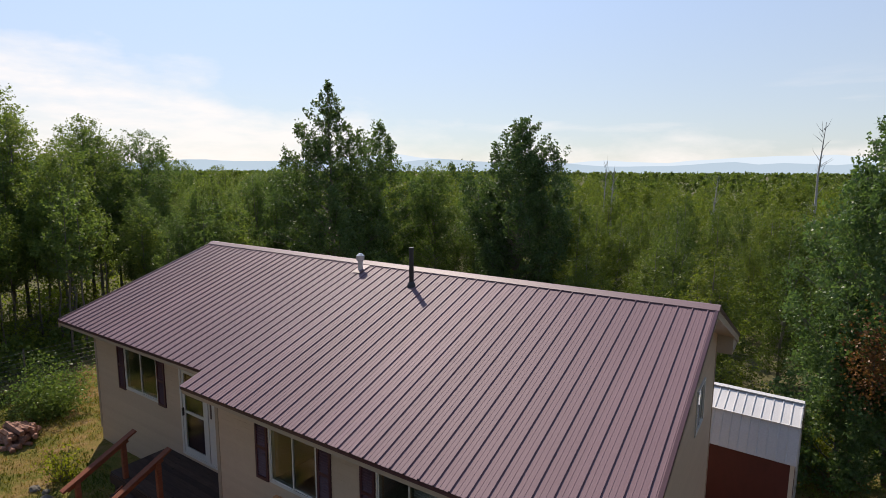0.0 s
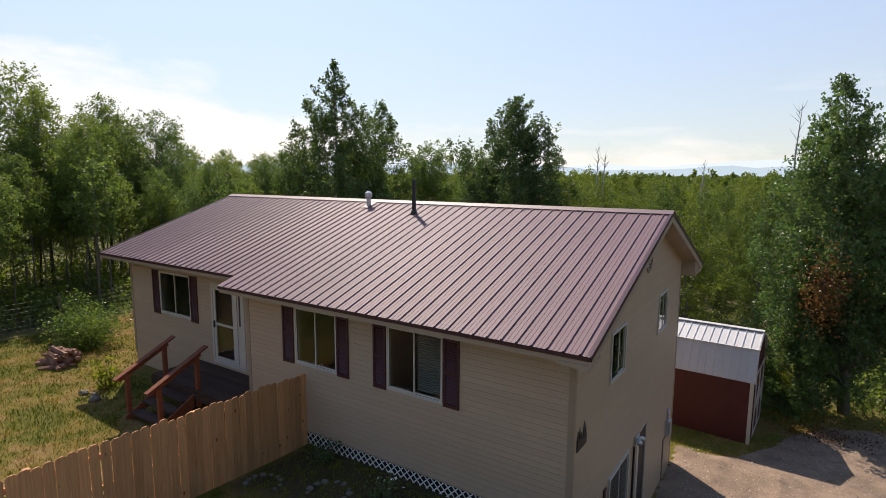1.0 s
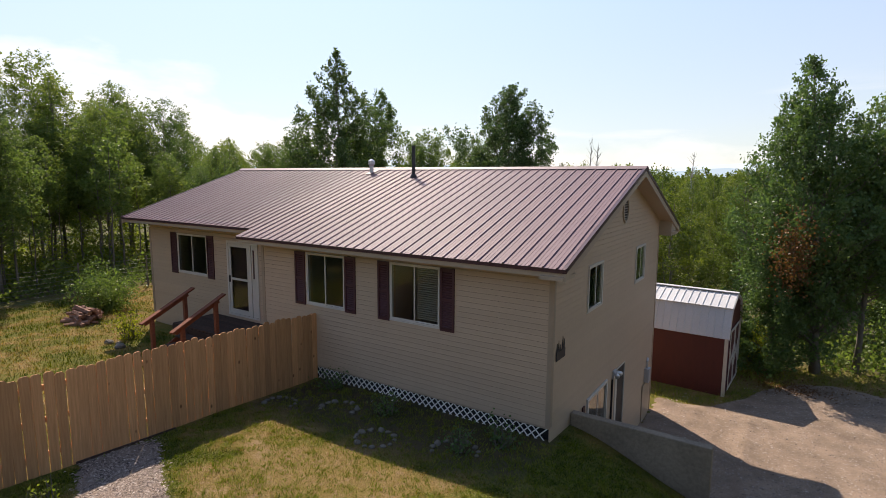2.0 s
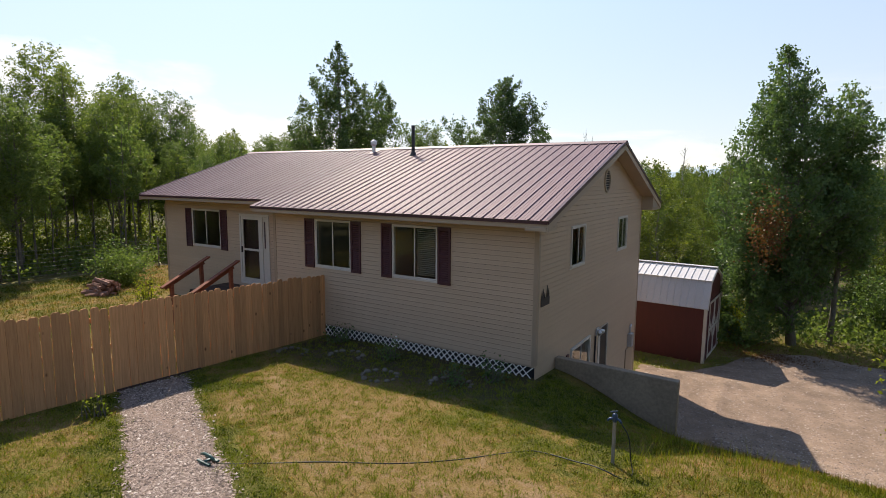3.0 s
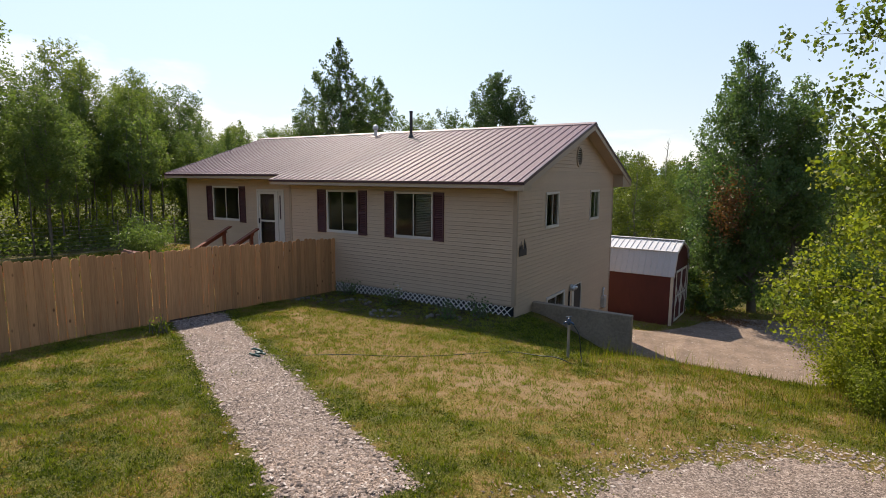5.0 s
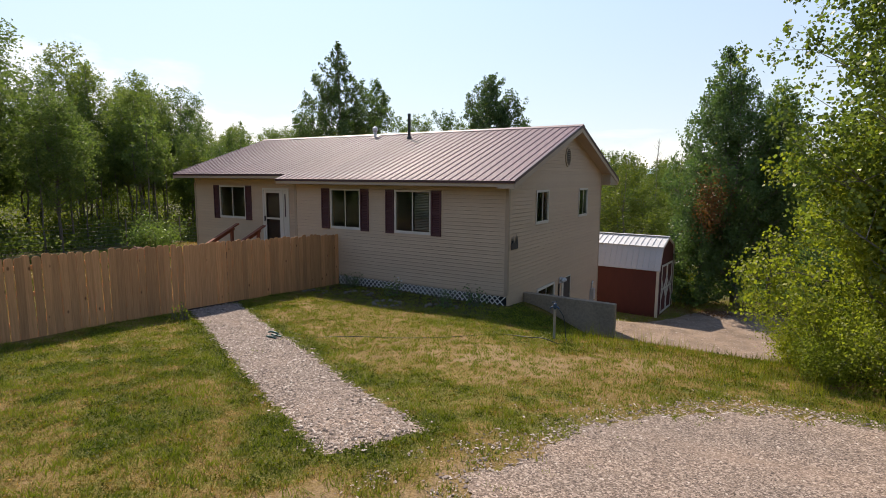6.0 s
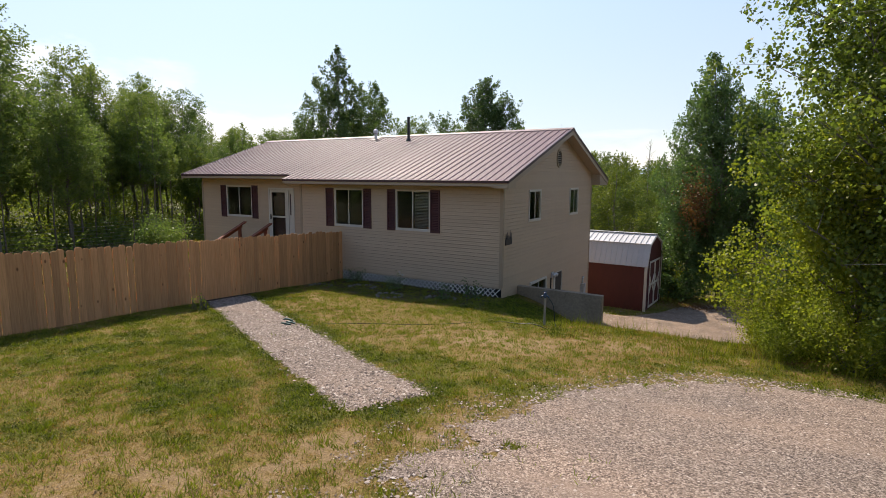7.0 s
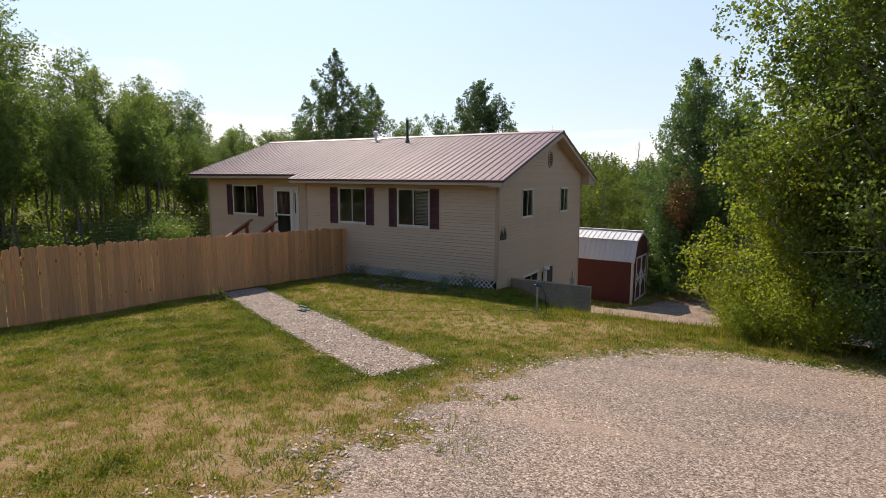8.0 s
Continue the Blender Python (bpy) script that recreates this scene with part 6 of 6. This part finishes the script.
def far_woods(name, n, region, size, per, mat, seed, h0, h1, r):
    """Woods too far to count, in one mesh."""
    rr = np.random.default_rng(seed)
    cs = []
    made = 0
    while made < n:
        x, y = region(rr)
        h = rr.uniform(h0, h1)
        m = max(9, per // 32)
        t = rr.uniform(0.15, 0.97, m)
        a = rr.uniform(0, 6.28, m)
        big = r * rr.uniform(0.6, 1.2)
        rad = big * np.sqrt(rr.uniform(0.1, 1, m)) * np.sqrt(1.02 - t ** 1.5)
        puffs = np.stack([x + rad * np.cos(a), y + rad * np.sin(a), gz(x, y) + h * t], 1)
        k = rr.integers(0, m, per)
        cs.append(puffs[k] + rr.normal(0, 1, (per, 3)) * (big * (0.12 + 0.09 * (1 - t[k])))[:, None] * np.array([1, 1, 1.25]))
        made += 1
    v, f = leaf_quads(np.concatenate(cs), size, rr, tri=True)
    tagged(new(name, np_mesh(name, v, f, mat)), "dense green aspen woods reaching to the horizon", "woods", kind="stuff")


def region_mid(rr):
    while True:
        a, d = rr.uniform(-1.5, 0.5), rr.uniform(42, 120)
        x, y = d * math.sin(a) + 1, d * math.cos(a) - 4
        if y > 24 or x < -45:
            return x, y


def region_far(rr):
    a, d = rr.uniform(-1.5, 0.6), 110 + 520 * rr.uniform(0, 1) ** 1.5
    return d * math.sin(a), d * math.cos(a)


def region_vast(rr):
    a, d = rr.uniform(-1.5, 0.6), 560 + 1900 * rr.uniform(0, 1) ** 1.3
    return d * math.sin(a), d * math.cos(a)


def region_behind(rr):
    a, d = rr.uniform(1.0, 4.5), rr.uniform(22, 60)
    return 6 + d * math.sin(a), -12 + d * math.cos(a)


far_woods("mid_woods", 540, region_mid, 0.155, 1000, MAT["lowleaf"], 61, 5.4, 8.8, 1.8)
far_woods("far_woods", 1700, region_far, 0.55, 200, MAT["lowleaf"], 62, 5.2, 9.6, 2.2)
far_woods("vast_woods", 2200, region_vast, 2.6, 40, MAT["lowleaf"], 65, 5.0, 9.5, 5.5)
far_woods("woods_behind", 170, region_behind, 0.9, 120, MAT["leaf"], 63, 7, 11, 2.2)

# undergrowth at the edge of the woods
rr = np.random.default_rng(64)
n = 26000
sx = np.concatenate([rr.uniform(-25, -20.4, n // 2), rr.uniform(4, 22, n // 4), rr.uniform(-16, 16, n - n // 2 - n // 4)])
sy = np.concatenate([rr.uniform(-10, 12, n // 2), rr.uniform(14.8, 19, n // 4), rr.uniform(15.2, 20, n - n // 2 - n // 4)])
hgt = rr.uniform(0, 1, n) ** 1.5 * (0.35 + 1.0 * np.abs(np.sin(sx * 1.3) * np.sin(sy * 0.9 + 1)))
v, f = leaf_quads(np.stack([sx, sy, ground_z(sx, sy) + 0.05 + hgt], 1), 0.14, rr)
# saplings in the bright leaf tone, painting sunlight into the shaded stand
n2 = 40000
ux, uy = rr.uniform(-34, -21.5, n2), rr.uniform(-14, 18, n2)
uh = rr.uniform(0, 1, n2) * (0.4 + 2.4 * np.abs(np.sin(ux * 0.9 + 0.3 * uy) * np.sin(uy * 0.8 + 1)))
v2, f2 = leaf_quads(np.stack([ux, uy, ground_z(ux, uy) + 0.1 + uh], 1), 0.10, rr, tri=True)
tagged(new("saplings", np_mesh("saplings", v2, f2, MAT["brightleaf"])), "saplings among the aspen trunks, leaf colour brightened as if sunlit", "undergrowth", kind="stuff")
tagged(new("undergrowth", np_mesh("undergrowth", v, f, MAT["leaf"])), "leafy undergrowth at the edge of the woods", "undergrowth", kind="stuff")

# brown fallen leaves at the edge of the dirt yard
lx, ly = rr.normal(3.6, 0.7, 1300), rr.normal(12.2, 0.35, 1300)
lx, ly = np.concatenate([lx, rr.uniform(2.0, 11.0, 900)]), np.concatenate([ly, rr.normal(13.2, 0.6, 900)])
k = ~((lx < SX1 + 0.15) & (ly > SY0 - 0.1))
lx, ly = lx[k], ly[k]
v, f = leaf_quads(np.stack([lx, ly, ground_z(lx, ly) + rr.uniform(0.045, 0.070, len(lx))], 1), 0.045, rr)
tagged(new("leaf_litter", np_mesh("leaf_litter", v, f, MAT["deadleaf"])), "brown fallen leaves under the aspens", "leaves", kind="stuff")

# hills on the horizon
# both ridges glow evenly in a haze colour
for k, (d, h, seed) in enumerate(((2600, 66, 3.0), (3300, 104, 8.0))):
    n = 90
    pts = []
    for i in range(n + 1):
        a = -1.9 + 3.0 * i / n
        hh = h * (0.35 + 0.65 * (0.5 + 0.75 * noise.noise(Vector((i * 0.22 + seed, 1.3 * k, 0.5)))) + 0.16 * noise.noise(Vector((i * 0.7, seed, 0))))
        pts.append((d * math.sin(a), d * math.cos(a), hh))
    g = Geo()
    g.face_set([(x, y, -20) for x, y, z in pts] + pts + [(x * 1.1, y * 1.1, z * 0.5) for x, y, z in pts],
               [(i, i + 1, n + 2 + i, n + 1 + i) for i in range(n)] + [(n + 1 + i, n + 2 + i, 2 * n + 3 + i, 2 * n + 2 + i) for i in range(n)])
    solid("far_hills", g, MAT["hill_far" if k else "hill_near"], "blue hills on the horizon, haze painted as an even glow", "hills", kind="structure", smooth=True)


# ---- grass and gravel ----
def blades(name, n, box, ok, h0, h1, w, mat, label, seed, lean=0.5):
    rr = np.random.default_rng(seed)
    x, y = rr.uniform(box[0], box[1], n), rr.uniform(box[2], box[3], n)
    k = ok(x, y)
    x, y = x[k], y[k]
    n = len(x)
    dry = dryness(x, y)
    k = rr.uniform(0, 1, n) > 0.25 * smooth_step(dry, 0.45, 0.7) + 0.6 * smooth_step(dry, 0.78, 1.0) + 0.75 * shaded_bed(x, y)
    x, y, dry = x[k], y[k], dry[k]
    n = len(x)
    h = rr.uniform(h0, h1, n) * (0.45 + 1.0 * fbm(x, y, 0.45, 75)) * (1.15 - 0.55 * dry)
    a = rr.uniform(0, 6.28, n)
    z = ground_z(x, y)
    dx, dy = np.cos(a) * w / 2, np.sin(a) * w / 2
    lx, ly = rr.normal(0, lean, n) * h, rr.normal(0, lean, n) * h
    v = np.stack([np.stack([x - dx, y - dy, z - 0.01], 1), np.stack([x + dx, y + dy, z - 0.01], 1), np.stack([x + lx, y + ly, z + h], 1)], 1).reshape(-1, 3)
    f = np.arange(3 * n).reshape(n, 3)
    me = np_mesh(name, v, f, mat)
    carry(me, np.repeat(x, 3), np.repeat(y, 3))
    tagged(new(name, me), label, "grass", kind="stuff")


def on_lawn(x, y):
    rr = np.random.default_rng(9)
    soft = rr.normal(0, 0.10, len(x))
    free = (path_inside(x, y) < -0.01 + 0.25 * soft) & (drive_inside(x, y, 0.5) < 0.2 + 0.7 * (fbm(x, y, 0.5, 76) - 0.45) - rr.exponential(0.35, len(x))) & (yard_inside(x, y) < 0)
    house_free = ~((x > XL) & (x < 0.1) & (y > -0.02)) & ~((x > -0.1) & (x < 2.55) & (y > 0.9))
    return free & house_free & ~((x > -10.6) & (x < -7.5) & (y > -1.6))


blades("lawn_grass", 420000, (-5.7, 8.6, -15.5, 1.2), on_lawn, 0.012, 0.040, 0.010, MAT["blade"], "short patchy lawn grass, green and straw-dry", 71, 0.9)
rr = np.random.default_rng(78)
cx, cy = rr.uniform(-5.6, 8.0, 16000), rr.uniform(-15, 0.5, 16000)
k = on_lawn(cx, cy) & (dryness(cx, cy) < rr.uniform(0.1, 0.62, 16000)) & (shaded_bed(cx, cy) < 0.4)
cx, cy = np.repeat(cx[k], 16), np.repeat(cy[k], 16)
cx, cy = cx + rr.normal(0, 0.045, len(cx)), cy + rr.normal(0, 0.045, len(cy))
v, f = leaf_quads(np.stack([cx, cy, ground_z(cx, cy) + rr.uniform(0.006, 0.035, len(cx))], 1), 0.021, rr)
me = np_mesh("lawn_clover", v, f, MAT["blade"])
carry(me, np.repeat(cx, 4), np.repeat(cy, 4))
tagged(new("lawn_clover", me), "small clover and weed leaves in the lawn", "weeds", kind="stuff")
rr = np.random.default_rng(75)
tx, ty = rr.uniform(-5.6, 7.5, 15000), rr.uniform(-14.5, 0.5, 15000)
near_edge = drive_inside(tx, ty)
keep = ((path_inside(tx, ty) < -0.02) | (rr.uniform(0, 1, 15000) > 0.985)) & (near_edge < (0.8 + 0.9 * smooth_step(ty, -7.5, -9.0)) * rr.uniform(0, 1, 15000) ** 3 - 0.05) & ~((tx > -0.1) & (tx < 2.55) & (ty > 0.85)) & ~((tx < 0.1) & (ty > -0.1))
tx, ty = np.repeat(tx[keep], 14), np.repeat(ty[keep], 14)
size = np.repeat(rr.uniform(0.4, 1.0, keep.sum()) ** 1.5, 14)
n = len(tx)
tx, ty = tx + rr.normal(0, 0.06, n) * size, ty + rr.normal(0, 0.06, n) * size
h, a = rr.uniform(0.03, 0.10, n) * size, rr.uniform(0, 6.28, n)
tz = ground_z(tx, ty)
v = np.stack([np.stack([tx - 0.006 * np.cos(a), ty - 0.006 * np.sin(a), tz - 0.01], 1), np.stack([tx + 0.006 * np.cos(a), ty + 0.006 * np.sin(a), tz - 0.01], 1), np.stack([tx + rr.normal(0, 0.6, n) * h, ty + rr.normal(0, 0.6, n) * h, tz + h], 1)], 1).reshape(-1, 3)
tagged(new("grass_tufts", np_mesh("grass_tufts", v, np.arange(3 * n).reshape(n, 3), MAT["weed"])), "coarse green grass tufts in the lawn and along the gravel", "grass", kind="stuff")
blades("straw_grass", 130000, (-2.5, 5.2, -13.5, -7.5), on_lawn, 0.010, 0.030, 0.008, MAT["blade"], "short dry grass beside the drive", 80, 1.3)
blades("seed_grass", 2600, (2.5, 9.0, -4.0, 0.5), lambda x, y: (drive_inside(x, y) < 0) & (yard_inside(x, y) < 0.1) & (fbm(x, y, 0.9, 81) > 0.5), 0.16, 0.42, 0.009, MAT["weed"], "tall seeding grass stems at the edge of the bank", 79, 0.22)
blades("yard_grass", 60000, (-19.5, -5.8, -9, 4), on_lawn, 0.05, 0.11, 0.022, MAT["blade"], "mown grass of the fenced yard", 72)
blades("bank_grass", 15000, (2.4, 10.5, -6.0, 3.2), lambda x, y: on_lawn(x, y) & (np.random.default_rng(4).uniform(0, 1, len(x)) < smooth_step(y, -5.5, -1.5)), 0.05, 0.18, 0.011, MAT["blade"], "rough half-dry grass along the bank", 73, 0.3)
blades("weed_grass", 46000, (-3, 16, 8.6, 21), lambda x, y: (yard_inside(x, y) < 0) & ~((x < SX1 + 0.1) & (y > SY0 - 0.05) & (y < SY1 + .1)) & ~((x < 0.1) & (y < YB + .1)), 0.05, 0.18, 0.02, MAT["weed"], "rough grass round the shed", 74, 0.6)


def pebbles(name, n, box, inside, r0, r1, label, seed, lift=0.017, stray=0.05):
    """Loose stones: low pointed chips, no two alike."""
    rr = np.random.default_rng(seed)
    x, y = rr.uniform(box[0], box[1], n), rr.uniform(box[2], box[3], n)
    k = inside(x, y) > 0.05 - rr.exponential(stray, n)
    x, y = x[k], y[k]
    n = len(x)
    z = ground_z(x, y) + lift
    r = r0 + (r1 - r0) * rr.uniform(0, 1, n) ** 2.2
    a = rr.uniform(0, 6.28, n)
    ca, sa = np.cos(a), np.sin(a)
    base = np.array([(1, 0, 0), (0, 1, 0), (-1, 0, 0), (0, -1, 0), (0, 0, 1)], float)
    q = base[None] * (r[:, None, None] * rr.uniform(0.65, 1.25, (n, 5, 1))) * np.array([1.2, 0.85, 0.5])
    q = q + rr.normal(0, 0.14, (n, 5, 3)) * r[:, None, None]
    vx = q[..., 0] * ca[:, None] - q[..., 1] * sa[:, None] + x[:, None]
    vy = q[..., 0] * sa[:, None] + q[..., 1] * ca[:, None] + y[:, None]
    vz = q[..., 2] + z[:, None]
    tri = np.array([(0, 1, 4), (1, 2, 4), (2, 3, 4), (3, 0, 4)])
    f = (tri[None] + 5 * np.arange(n)[:, None, None]).reshape(-1, 3)
    tagged(new(name, np_mesh(name, np.stack([vx, vy, vz], -1).reshape(-1, 3), f, MAT["pebble"])), label, "gravel", kind="stuff")


pebbles("yard_gravel", 38000, (0.3, 10, 2.6, 13), lambda x, y: yard_inside(x, y) - 0.1 + 0.6 * patches(x, y, 1.4, 7), 0.008, 0.024, "loose stones and leaf litter on the dirt yard", 83, 0.048, 0.2)
pebbles("path_gravel", 52000, (-5.8, 3.1, -9.4, -3.3), path_inside, 0.008, 0.026, "loose pale gravel of the garden path", 81)
pebbles("drive_gravel", 145000, (0.6, 12.5, -14, -4.5), lambda x, y: np.where(0.30 * patches(x, y, 1.7, 11) > 0.34 + 0.8 * np.sin(x * 917.3 + y * 533.1), -1.0, drive_inside(x, y, 0.7) + 0.05), 0.006, 0.023, "loose gravel of the drive", 82, 0.010, 0.15)
